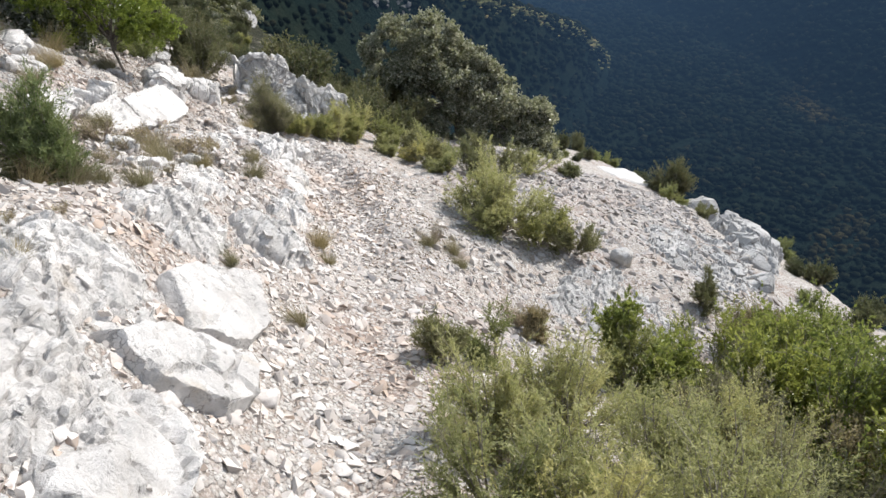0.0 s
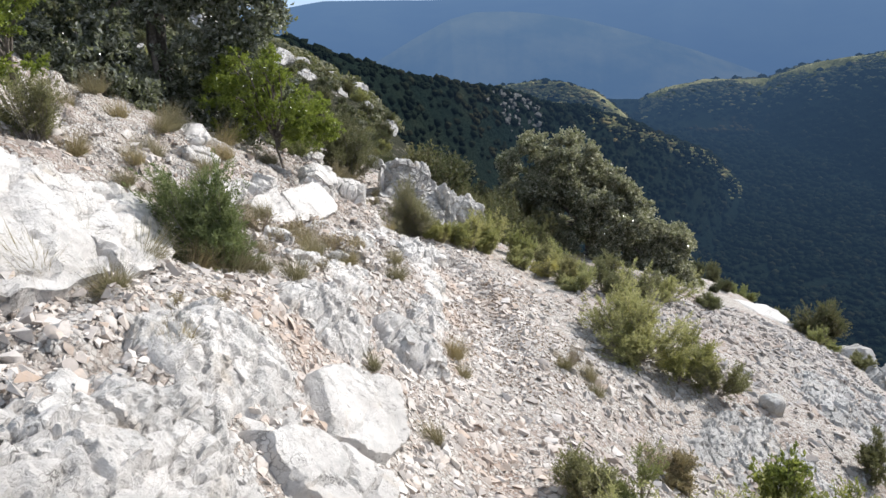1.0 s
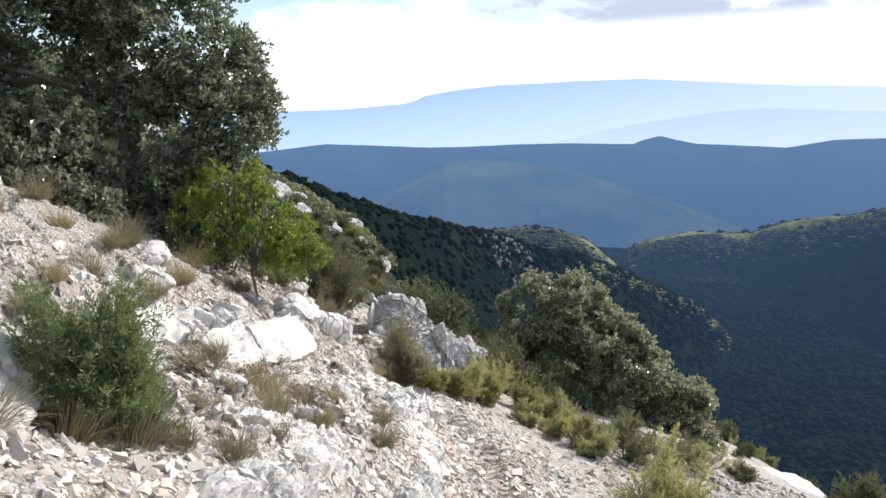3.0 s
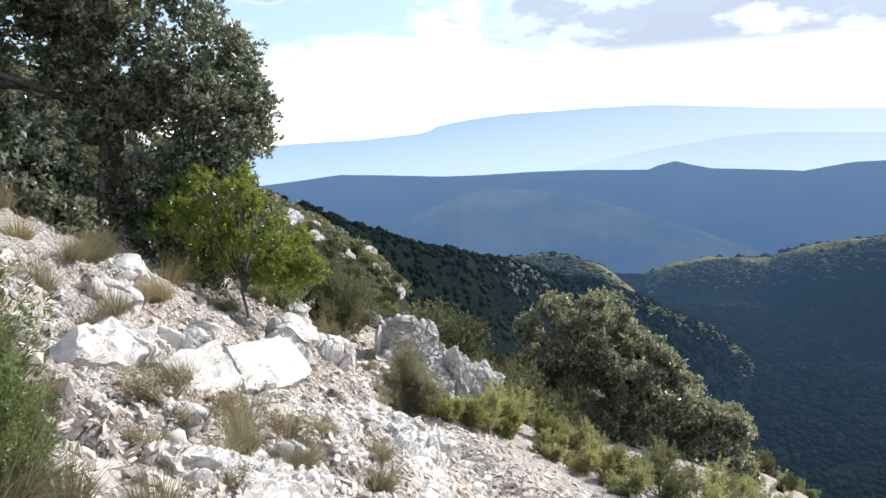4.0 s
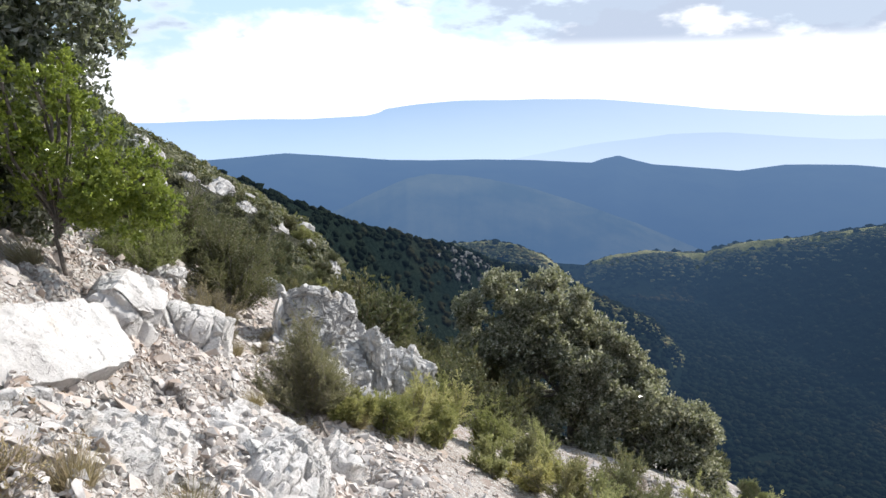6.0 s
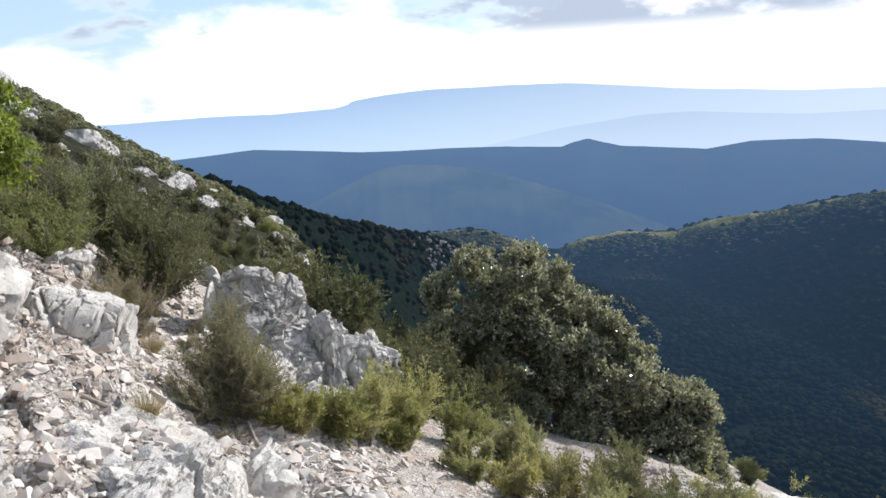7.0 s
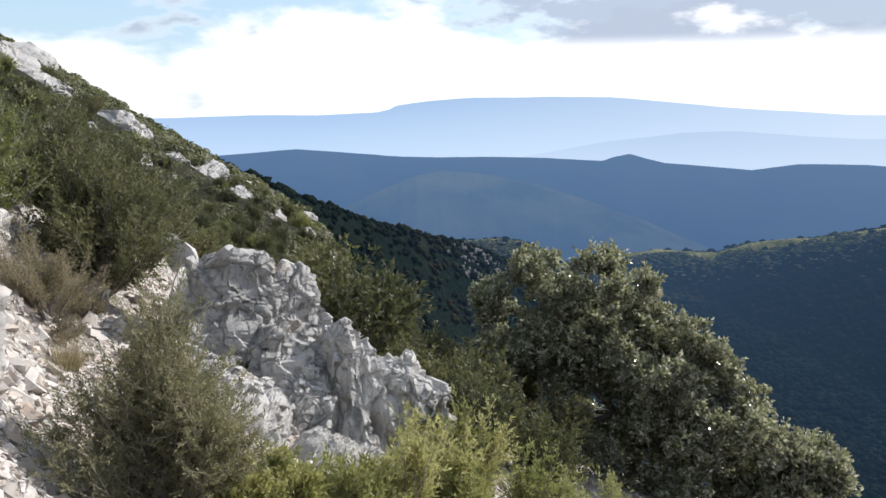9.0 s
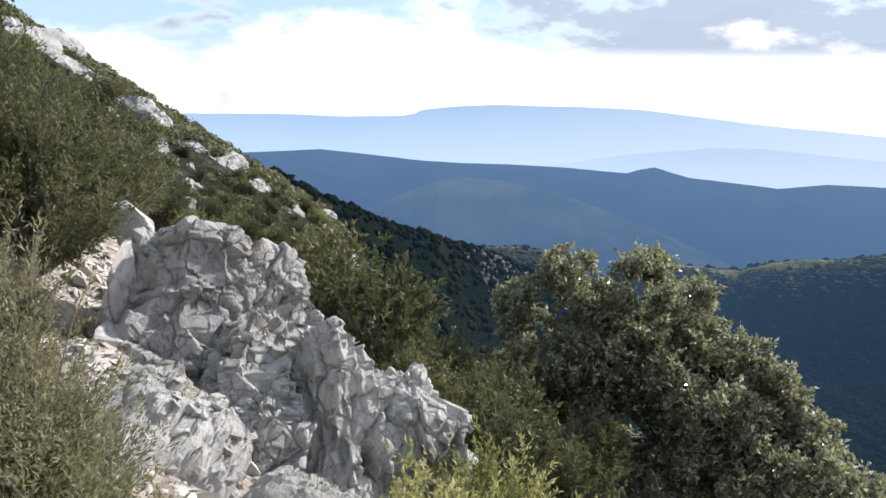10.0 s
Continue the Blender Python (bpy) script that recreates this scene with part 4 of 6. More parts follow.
# outcrop beside the end of the path
outcrop = tagged(new("rock_outcrop"), "jagged grey-white limestone outcrop of broken blocks over the slope", "rock")
outcrop.location = (-3.3, 12.0, -2.6)
rng = np.random.default_rng(60)
RIBS = ((((-4.0, 11.97, -1.70), (-3.88, 12.0, -1.64), (-3.69, 12.0, -1.60), (-3.5, 12.1, -1.63), (-3.45, 12.25, -1.79), (-3.28, 12.4, -1.93), (-3.2, 12.4, -2.2), (-3.1, 12.4, -2.5)),
         ((-0.5, 1.2), (-0.25, 0.4), (-0.08, 0.03), (0.0, 0.0), (0.10, 0.08), (0.17, 0.40), (0.38, 0.48), (0.62, 0.8), (0.72, 1.2)), (0.1, -1.0), 0.42, (0.9, 1.0, 1.5), LIMESTONE_GREY, 26, 0.5),
        (((-3.08, 11.72, -2.30), (-2.93, 11.75, -2.08), (-2.80, 11.75, -2.0), (-2.71, 11.75, -2.21), (-2.48, 11.9, -2.32), (-2.2, 11.9, -2.53), (-2.10, 11.85, -2.95)),
         ((-0.5, 1.2), (-0.2, 0.3), (-0.05, 0.02), (0.0, 0.0), (0.08, 0.08), (0.2, 0.30), (0.40, 0.72), (0.60, 1.3)), (0.38, -0.92), 0.30, (1.5, 1.3, 0.7), LIMESTONE_PALE, 70, 0.62),
        (((-3.62, 11.78, -2.12), (-3.3, 11.7, -2.06), (-3.05, 11.6, -2.16), (-2.85, 11.5, -2.42)),
         ((-0.4, 0.8), (0.0, 0.0), (0.1, 0.06), (0.3, 0.25), (0.5, 0.55), (0.6, 1.0)), (0.15, -1.0), 0.28, (1.1, 1.0, 1.3), LIMESTONE_PALE, 60, 0.8))
for k, (crest, profile, front, size, grain, mat, count, low) in enumerate(RIBS):
    q = crest_core(crest, profile, front, 610 + 7 * k, size=size, grain=grain)
    nv, nu = q.shape[:2]
    me = mesh_of("rock_core", q.reshape(-1, 3) - np.array(outcrop.location), grid_faces(nu, nv), mat, True)
    me.set_sharp_from_angle(angle=radians(30))
    child("rock_core", me, outcrop)
    # joint blocks stand out of the core, most of them along the crest
    for n in range(count):
        a, b = int(rng.uniform(0.30, low) * nv), int(rng.uniform(0.02, 0.96) * nu)
        e = 0.016 + 0.05 * rng.uniform(0, 1) ** 2.2
        at = q[a, b] + np.array([-0.3 * e, 0.6 * e, -0.5 * e])
        set_block(outcrop, at, e * np.array([rng.uniform(0.8, 1.5), rng.uniform(0.8, 1.2), rng.uniform(0.5, 1.0)]), bedding_axes((0.45, 0.2, 0.87)), rng, BLOCKS_OF[mat.name], 0.25)
rock("rock_slab", "thin upright white limestone slab parted from the outcrop", (0.055, 0.14, 0.24), (-3.99, 11.83, -1.96), (4, 6, 12), seed=71, n=24, power=12, cuts=5, lump=0.10, cracks=(0.3,), crack_depth=0.015)
rock("boulder", "white limestone block at the foot of a thin slab", (0.08, 0.13, 0.15), (-3.94, 11.62, -2.26), (6, 10, 20), seed=74, n=14, power=12, cuts=6, lump=0.1)
rock("boulder", "small white limestone block behind the outcrop", (0.10, 0.13, 0.10), (-4.15, 12.15, -1.68), (14, -20, 30), seed=73, n=14, power=10, cuts=7, lump=0.1)
crag("crumbling limestone rib of small blocks below the outcrop", (-3.28, 11.05), (0.34, 0.62), 190, (0.014, 0.06), 520, lift=0.16, turn=20, mat=LIMESTONE_PALE)
crag("broken limestone blocks at the foot of the outcrop", (-2.65, 11.15), (0.3, 0.4), 110, (0.015, 0.07), 521, lift=0.12, turn=10, mat=LIMESTONE_PALE)

# shoulder on the far side of the gully
bed("rock_slab", "smooth pale limestone slab on the brow of the shoulder", (1.0, 1.3, 0.35), on(4.2, 16.4, 0.16), up=(0.36, 0.3, 1.0), seed=81, n=24, power=5, cuts=6, lump=0.10, cracks=(0.9,), crack_depth=0.04)
rock("boulder", "grey limestone boulder half hidden by shrubs", (0.56, 0.5, 0.42), on(4.2, 25.4, 0.2), (0, 10, 20), LIMESTONE_GREY, seed=82, n=24, power=3.5, cuts=6, lump=0.12, cracks=(0.4,), crack_depth=0.03)
rock("boulder", "brown-grey boulder lying on the stony slope", (0.14, 0.13, 0.15), on(1.92, 7.95, 0.06), (0, 10, 20), LIMESTONE_GREY, seed=92, n=14, power=3.5, cuts=7, lump=0.1)
for k, (x, y, s) in enumerate(((5.9, 13.6, 0.55), (5.6, 12.4, 0.46), (5.4, 11.4, 0.46), (5.3, 14.4, 0.4), (4.8, 10.1, 0.36), (5.0, 10.7, 0.28), (4.3, 8.9, 0.26))):
    rock("boulder", "weathered limestone boulder on the brow of the shoulder", (s, s * 0.9, s * 0.8), on(x, y, -0.05), (10, 10, 40 * k), LIMESTONE_GREY, "boulders on the brow", seed=83 + k, n=24, power=4, cuts=7, lump=0.14, cracks=(0.35,), crack_depth=0.05)

crag("grey limestone ledge along the brow of the shoulder", (5.3, 12.0), (0.7, 2.6), 130, (0.06, 0.30), 540, up=(0.3, 0.2, 0.93), lift=0.22, mat=LIMESTONE_GREY, turn=-8)
crag("limestone blocks scattered over the slope of the shoulder", (3.6, 9.6), (1.3, 2.4), 220, (0.04, 0.17), 541, up=(0.3, 0.2, 0.93), lift=0.0, turn=-10, mat=LIMESTONE_GREY)
crag("limestone blocks on the slope below the path", (1.6, 6.2), (1.0, 1.7), 80, (0.025, 0.10), 542, up=(0.4, 0.25, 0.88), lift=0.0, mat=LIMESTONE_GREY)

# bare rock showing on the hillside
HILL_ROCKS = ((-26.7, 37.3, 1.6, 2.2), (-25.6, 38.5, 1.0, 1.5), (-37.3, 52.4, 1.6, 2.6), (-28.4, 44.6, 0.9, 1.6), (-29.7, 48.8, 1.2, 1.4), (-31.6, 54.3, 1.0, 1.2), (-26.5, 51.6, 0.8, 1.3), (-20.4, 44.3, 0.8, 1.6), (-26.7, 62.0, 1.0, 2.2), (-24.5, 62.8, 1.0, 2.4), (-20.0, 57.5, 1.0, 2.6), (-17.3, 31.3, 0.5, 0.8), (-12.7, 41.9, 0.6, 1.3), (-27.5, 37.6, 1.0, 1.6), (-23.3, 40.4, 1.2, 1.2), (-22.5, 41.5, 0.7, 0.8), (-16.3, 31.3, 0.7, 0.7), (-15.4, 31.6, 0.4, 0.5), (-20.5, 41.4, 0.6, 0.7), (-19.6, 41.9, 0.7, 0.8), (-18.5, 44.2, 0.6, 0.9), (-16.0, 43.2, 0.6, 1.0), (-14.4, 43.3, 0.4, 0.7), (-19.4, 38.6, 0.45, 0.5), (-26.4, 59, 1.3, 2.0), (-48, 64, 2.4, 4.0), (-8.4, 18.6, 0.4, 0.6), (-15.2, 21.8, 0.6, 0.9), (-17.9, 36.4, 0.5, 0.7), (-20.6, 37.6, 0.6, 1.0), (-15.6, 38.4, 0.45, 0.7), (-22.2, 36.8, 0.5, 0.8), (-13.6, 35.0, 0.4, 0.6))
for k, (x, y, a, b) in enumerate(HILL_ROCKS):
    bed("rock_outcrop", "bare pale limestone showing through hillside scrub", (a, b, 0.5 + 0.35 * a), on(x, y, 0.02 + 0.20 * a), "bare rock on the hillside", mat=LIMESTONE_GREY, along=(-0.35, 0.9, -0.45), up=(0.60, -0.25, 0.72), seed=100 + k, n=24, power=4, cuts=9, lump=0.18, cracks=(0.5 + 0.3 * a, 0.35), crack_depth=0.13)


# ---- plants ----
def leaf_quads(p, d, length, width, rng, fold=0.25):
    """Leaves as folded rhombs from base points along directions."""
    n = len(p)
    length, width = np.broadcast_to(length, n)[:, None], np.broadcast_to(width, n)[:, None]
    side = unit(np.cross(d, rng.normal(size=(n, 3))))
    up = np.cross(side, d)
    midp = p + d * length * 0.45 + up * length * 0.10
    v = np.stack([p, midp + side * width * 0.5 + up * width * fold, p + d * length, midp - side * width * 0.5 + up * width * fold], 1)
    return v.reshape(-1, 3), np.arange(4 * n).reshape(n, 4)


def tube(points, radii, sides=6):
    pts = np.array(points, float)
    rings = []
    for i, p in enumerate(pts):
        t = unit(pts[min(i + 1, len(pts) - 1)] - pts[max(i - 1, 0)])
        a = unit(np.cross(t, [0.31, 0.87, 0.39]))
        b = np.cross(t, a)
        ang = np.linspace(0, 2 * math.pi, sides, endpoint=False)
        rings.append(p + radii[i] * (np.cos(ang)[:, None] * a + np.sin(ang)[:, None] * b))
    v = np.concatenate(rings)
    f = []
    for i in range(len(pts) - 1):
        for j in range(sides):
            k = (j + 1) % sides
            f.append([i * sides + j, i * sides + k, (i + 1) * sides + k, (i + 1) * sides + j])
    return v, np.array(f)


def joined(pieces):
    vs, fs, n = [], [], 0
    for v, f in pieces:
        vs.append(v)
        fs.append(f + n)
        n += len(v)
    return np.concatenate(vs), np.concatenate(fs)


def limb(rng, a, b, r0, r1, wob=0.08, n=7, sides=6):
    a, b = np.array(a, float), np.array(b, float)
    t = np.linspace(0, 1, n)[:, None]
    pts = a + (b - a) * t
    ln = np.linalg.norm(b - a)
    pts += np.cumsum(rng.normal(size=(n, 3)), 0) * wob * ln / n * np.sin(t * math.pi) ** 0.5
    pts[:, 2] += 0.10 * ln * np.sin(t[:, 0] * math.pi)
    return tube(pts, np.linspace(r0, r1, n), sides)


def crown_leaves(rng, clumps, per, length, width, stretch=1.0, spread=0.55, up=0.25):
    """Twigs set round clump centres, each with a tuft of leaves."""
    ps, ds, ls = [], [], []
    for (cx, cy, cz, r) in clumps:
        k = 13
        n = max(3, int(per * (r / 0.5) ** 2 * 7 / k))
        u = unit(rng.normal(size=(n, 3)))
        rad = r * rng.uniform(0.55, 1.15, n)
        tip = np.array([cx, cy, cz]) + u * rad[:, None] * np.array([1, 1, stretch])
        # leaves ring the last stretch of every twig
        back = np.repeat(u, k, 0) * rng.uniform(-1.5, 0.2, (n * k, 1)) * length
        q = np.repeat(tip, k, 0) + back + rng.normal(size=(n * k, 3)) * length * 0.22
        d = unit(np.repeat(u, k, 0) * spread + unit(rng.normal(size=(n * k, 3))) * 0.85 + np.array([0, 0, up]))
        ps.append(q)
        ds.append(d)
    p, d = np.concatenate(ps), np.concatenate(ds)
    ln = length * rng.uniform(0.65, 1.25, len(p))
    return leaf_quads(p, d, ln, ln * width, rng)


def oak(name, label, base, trunk_top, clumps, seed, per=90, leaf=0.06, mat=None, limbs=7, trunk_r=0.14, bark=None):
    rng = np.random.default_rng(seed)
    tree = tagged(new(name), label, "tree")
    tree.location = base
    b = np.array(base)
    v, f = limb(rng, (0, 0, -0.3), np.array(trunk_top) - b, trunk_r, trunk_r * 0.6, 0.15, 8, 9)
    child("trunk", mesh_of("trunk", v, f, bark or BARK, True), tree)
    order = sorted(range(len(clumps)), key=lambda i: -clumps[i][3])
    for i in order[:limbs]:
        c = np.array(clumps[i][:3]) - b
        v, f = limb(rng, (np.array(trunk_top) - b) * rng.uniform(0.6, 1.0), c + (0, 0, clumps[i][3] * 0.5), trunk_r * 0.45, 0.012, 0.2, 7, 6)
        child("limb", mesh_of("limb", v, f, bark or BARK, True), tree)
    local = [(c[0] - b[0], c[1] - b[1], c[2] - b[2], c[3]) for c in clumps]
    v, f = crown_leaves(rng, local, per, leaf, 0.55)
    child("crown", mesh_of("crown", v, f, mat or OAK_LEAF), tree)
    return tree


def clump_cloud(rng, blobs, n, r0, r1, low=-9):
    """Clumps scattered through the outer part of ellipsoids."""
    out = []
    while len(out) < n:
        c, h = blobs[rng.integers(len(blobs))]
        u = unit(rng.normal(size=3)) * rng.uniform(0.5, 1.0) ** 0.4
        p = np.array(c) + u * np.array(h)
        if p[2] > low:
            out.append((*p, rng.uniform(r0, r1)))
    return out


def knobs(rng, blobs, n, r0, r1):
    """Small outer clumps that break the outline of a crown."""
    out = []
    for _ in range(n):
        c, h = blobs[rng.integers(len(blobs))]
        u = unit(rng.normal(size=3) + np.array([0, 0, 0.5])) * rng.uniform(1.02, 1.28)
        out.append((*(np.array(c) + u * np.array(h)), rng.uniform(r0, r1)))
    return out


def bush(name, label, base, width, height, seed, leaf_mat, n=60, twigs=9, leaves=26, leaf=0.03, leaf_w=0.26, stem_mat=None, lean=(0, 0), category="shrub", bare=0.25, ragged=0.16):
    """A shrub: stems fan out of one foot into a dome, side twigs leave them, leaves line the twigs."""
    rng = np.random.default_rng(seed)
    ob = tagged(new(name), label, category)
    ob.location = base
    # stems gather in sheaves, with gaps between them
    lobes = max(6, n // 9)
    la, le, ls = rng.uniform(0, 2 * math.pi, lobes), rng.uniform(0, 1, lobes) ** 0.5, 1 + ragged * rng.normal(size=lobes).clip(-1.4, 1.4)
    pick = rng.integers(0, lobes, n)
    a = la[pick] + rng.normal(size=n) * 0.20 / (0.35 + le[pick])
    e = np.clip(le[pick] + rng.normal(size=n) * 0.10, 0, 1)
    tip = np.stack([np.cos(a) * e * width * 0.5, np.sin(a) * e * width * 0.5, height * np.sqrt(1 - 0.8 * e ** 2)], -1)
    tip *= ls[pick][:, None] * (1 + 0.45 * ragged * rng.normal(size=(n, 1)).clip(-1.6, 1.6))
    tip[:, 0] += lean[0]
    tip[:, 1] += lean[1]
    t = np.linspace(0, 1, 6)
    foot = tip * np.array([0.10, 0.10, 0])
    bow = foot[:, None] * (1 - t)[None, :, None] + tip[:, None] * t[None, :, None]
    bow[:, :, 2] = tip[:, None, 2] * (t ** 0.85)[None, :] - 0.12 * height * (np.sin(t * math.pi) * 0.5)[None, :] * e[:, None]
    bow += np.cumsum(rng.normal(size=(n, 6, 3)), 1) * 0.022 * height * t[None, :, None]
    thick = 0.0035 * (0.6 + height)
    wood = [tube(bow[i], np.linspace(thick * 1.6, thick * 0.4, 6), 4) for i in range(n)]
    s = bare + (1 - bare) * rng.uniform(0, 1, (n, twigs)) ** 0.75
    seg = np.clip((s * 5).astype(int), 0, 4)
    fr = (s * 5 - seg)[..., None]
    i = np.arange(n)[:, None]
    root = bow[i, seg] * (1 - fr) + bow[i, seg + 1] * fr
    axis = unit(bow[i, seg + 1] - bow[i, seg])
    way = unit(axis * 1.0 + rng.normal(size=(n, twigs, 3)) * 0.48 + np.array([0, 0, 0.25]))
    long = 0.27 * height * rng.uniform(0.45, 1.2, (n, twigs, 1)) + 0.02
    ends = (root + way * long).reshape(-1, 3)
    roots, way = root.reshape(-1, 3), way.reshape(-1, 3)
    for k in range(0, len(roots), 3):
        wood.append(tube([roots[k], ends[k]], [thick * 0.45, thick * 0.2], 3))
    u = rng.uniform(0.1, 1.05, (len(roots), leaves, 1))
    p = (roots[:, None] * (1 - u) + ends[:, None] * u).reshape(-1, 3) + rng.normal(size=(len(roots) * leaves, 3)) * 0.004 * (1 + height)
    d = unit(np.repeat(way, leaves, 0) * 0.85 + rng.normal(size=(len(p), 3)) * 0.5)
    ln = leaf * rng.uniform(0.65, 1.3, len(p))
    v, f = leaf_quads(p, d, ln, ln * leaf_w, rng)
    child("foliage", mesh_of("foliage", v, f, leaf_mat), ob)
    v, f = joined(wood)
    child("branchwork", mesh_of("branchwork", v, f, stem_mat or TWIG), ob)
    return ob


def again(proto, x, y, size, turn, up=-0.03, label=""):
    c = copy_thing(proto, Matrix.LocRotScale((x, y, gz(x, y) + up), Euler((0, 0, radians(turn))), (size, size, size)))
    if label:
        tagged(c, label)
    return c


# the holm oak below the path
rng = np.random.default_rng(5)
blobs = [((-1.7, 17.1, -3.5), (0.7, 0.7, 0.8)), ((-0.75, 16.7, -3.35), (0.75, 0.8, 0.8)), ((-1.2, 16.9, -3.75), (0.7, 0.7, 0.6)), ((0.3, 16.0, -4.3), (0.8, 0.7, 0.6)), ((0.0, 16.3, -3.95), (0.7, 0.8, 0.6)), ((-1.85, 16.7, -4.4), (0.95, 0.9, 0.8)), ((-0.1, 16.1, -4.7), (1.1, 0.9, 0.8)), ((0.85, 15.7, -4.65), (0.55, 0.6, 0.5)), ((-0.8, 16.2, -5.2), (1.5, 0.9, 0.6)), ((0.55, 15.7, -5.2), (0.9, 0.7, 0.5)), ((1.4, 15.6, -5.05), (0.5, 0.5, 0.45)), ((1.2, 15.2, -5.5), (0.7, 0.6, 0.5))]
clumps = clump_cloud(rng, blobs, 250, 0.16, 0.32) + knobs(rng, blobs, 130, 0.08, 0.17) + [(-1.85, 17.5, -2.82, 0.22), (-1.82, 17.5, -2.66, 0.13), (-0.80, 16.9, -2.72, 0.2), (-0.78, 16.9, -2.55, 0.12), (0.75, 15.7, -4.12, 0.2), (1.45, 15.5, -4.6, 0.22)]
oak("holm_oak", "bushy grey-green holm oak growing on the slope below the path", (-0.2, 16.7, gz(-0.2, 16.7)), (-0.3, 16.7, -4.6), clumps, 8, per=440, leaf=0.064, limbs=14)

# the tall holm oak above the path
rng = np.random.default_rng(6)
blobs = [((-6.0, 10.0, 0.9), (1.2, 1.1, 1.0)), ((-5.95, 9.8, 2.4), (1.15, 1.1, 1.2)), ((-6.9, 9.3, 2.6), (1.0, 0.8, 0.9)), ((-6.0, 9.3, 2.6), (0.9, 0.7, 0.9)), ((-7.0, 9.2, 2.0), (1.5, 1.4, 1.8)), ((-5.0, 9.9, 0.55), (0.7, 0.7, 0.7)), ((-5.2, 9.9, 1.4), (0.6, 0.6, 0.6)), ((-7.0, 8.4, 0.8), (1.2, 1.0, 0.9)), ((-6.4, 9.5, 3.5), (1.4, 1.3, 1.2)), ((-5.6, 9.5, -0.1), (0.8, 0.7, 0.5)), ((-8.0, 7.8, 1.6), (1.2, 0.9, 1.4)), ((-6.6, 8.3, 0.2), (0.9, 0.7, 0.6)), ((-8.0, 9.0, 2.7), (0.9, 0.8, 1.0)), ((-7.7, 8.8, 1.1), (1.0, 0.8, 0.8)), ((-7.1, 8.7, 0.7), (0.9, 0.7, 0.7)), ((-6.3, 9.3, 3.0), (0.8, 0.7, 0.8))]
clumps = clump_cloud(rng, blobs, 520, 0.18, 0.36, -0.4) + knobs(rng, blobs, 70, 0.10, 0.22) + [(-4.72, 9.95, 2.1, 0.22), (-4.6, 9.9, 1.75, 0.2), (-4.8, 9.9, 2.9, 0.25), (-4.3, 9.8, 0.8, 0.26)]
clumps = [c for c in clumps if c[0] + c[3] < -4.5 or c[2] > 1.1]
oak("holm_oak", "tall dense holm oak with glossy leaves above the path", (-6.4, 9.6, gz(-6.4, 9.6)), (-6.3, 9.6, 2.0), clumps, 9, per=140, leaf=0.074, limbs=7, trunk_r=0.17)

# the bright small tree in front of it
rng = np.random.default_rng(7)
clumps = clump_cloud(rng, [((-4.72, 8.95, 0.45), (0.5, 0.4, 0.42)), ((-4.25, 9.05, 0.0), (0.55, 0.45, 0.45)), ((-4.95, 8.85, 0.1), (0.5, 0.45, 0.45)), ((-3.95, 9.1, -0.25), (0.35, 0.3, 0.3))], 80, 0.08, 0.17, -0.45)
oak("small_tree", "young bright-green mastic tree with slender bare stems", (-4.45, 8.95, gz(-4.45, 8.95)), (-4.5, 8.95, -0.3), clumps, 10, per=620, leaf=0.038, mat=BRIGHT_LEAF, limbs=30, trunk_r=0.02, bark=BARK)
rng = np.random.default_rng(17)
clumps = clump_cloud(rng, [((-5.75, 6.1, 1.55), (0.4, 0.5, 0.5)), ((-5.45, 5.9, 1.85), (0.3, 0.4, 0.3))], 26, 0.10, 0.2)
oak("small_tree", "bright yellow-green mastic bush at the top of the bank", (-5.7, 6.0, gz(-5.7, 6.0)), (-5.6, 6.0, 1.3), clumps, 18, per=420, leaf=0.045, mat=BRIGHT_LEAF, limbs=10, trunk_r=0.03)

# shrubs near the path
bush("juniper_shrub", "upright fresh-green shrub rooted between white rocks", on(-2.62, 3.82, -0.06), 0.40, 0.6, 31, JUNIPER_LEAF, n=110, twigs=11, leaves=46, leaf=0.03, leaf_w=0.2, bare=0.05, ragged=0.26)
bush("rosemary_shrub", "grey-green rosemary bush with woody stems beside the path", on(-3.0, 9.97, -0.03), 0.74, 0.63, 32, GREY_ROSEMARY, n=170, twigs=12, leaves=36, leaf=0.022, leaf_w=0.24, bare=0.05)
bush("broom_shrub", "dense rounded olive-green shrub behind the path", on(-4.72, 12.1, -0.08), 1.15, 0.74, 33, HEATH_LEAF, n=130, twigs=10, leaves=20, leaf=0.040, leaf_w=0.3, bare=0.12, ragged=0.2)
bush("broom_shrub", "wide yellow-green shrub with dead twigs at its foot", on(-5.45, 11.75, -0.08), 1.3, 0.72, 133, GREEN_LEAF, n=130, twigs=10, leaves=20, leaf=0.040, leaf_w=0.3, bare=0.12, ragged=0.2)
bush("broom_shrub", "rounded olive-green shrub on the slope behind the outcrop", on(-5.9, 13.2, -0.08), 1.4, 0.9, 135, HEATH_LEAF, n=120, twigs=10, leaves=18, leaf=0.042, leaf_w=0.3, bare=0.1, ragged=0.2)
bush("broom_shrub", "dark-green shrub on the slope above the outcrop", on(-5.15, 13.0, -0.08), 1.1, 0.7, 136, DARK_SCRUB, n=110, twigs=10, leaves=18, leaf=0.042, leaf_w=0.3, bare=0.1, ragged=0.2)
bush("low_shrub", "low dry brown shrub with fine twigs", on(-4.5, 11.22, -0.04), 0.75, 0.40, 134, DRY_GRASS, n=90, twigs=11, leaves=20, leaf=0.02, leaf_w=0.2, bare=0.2)
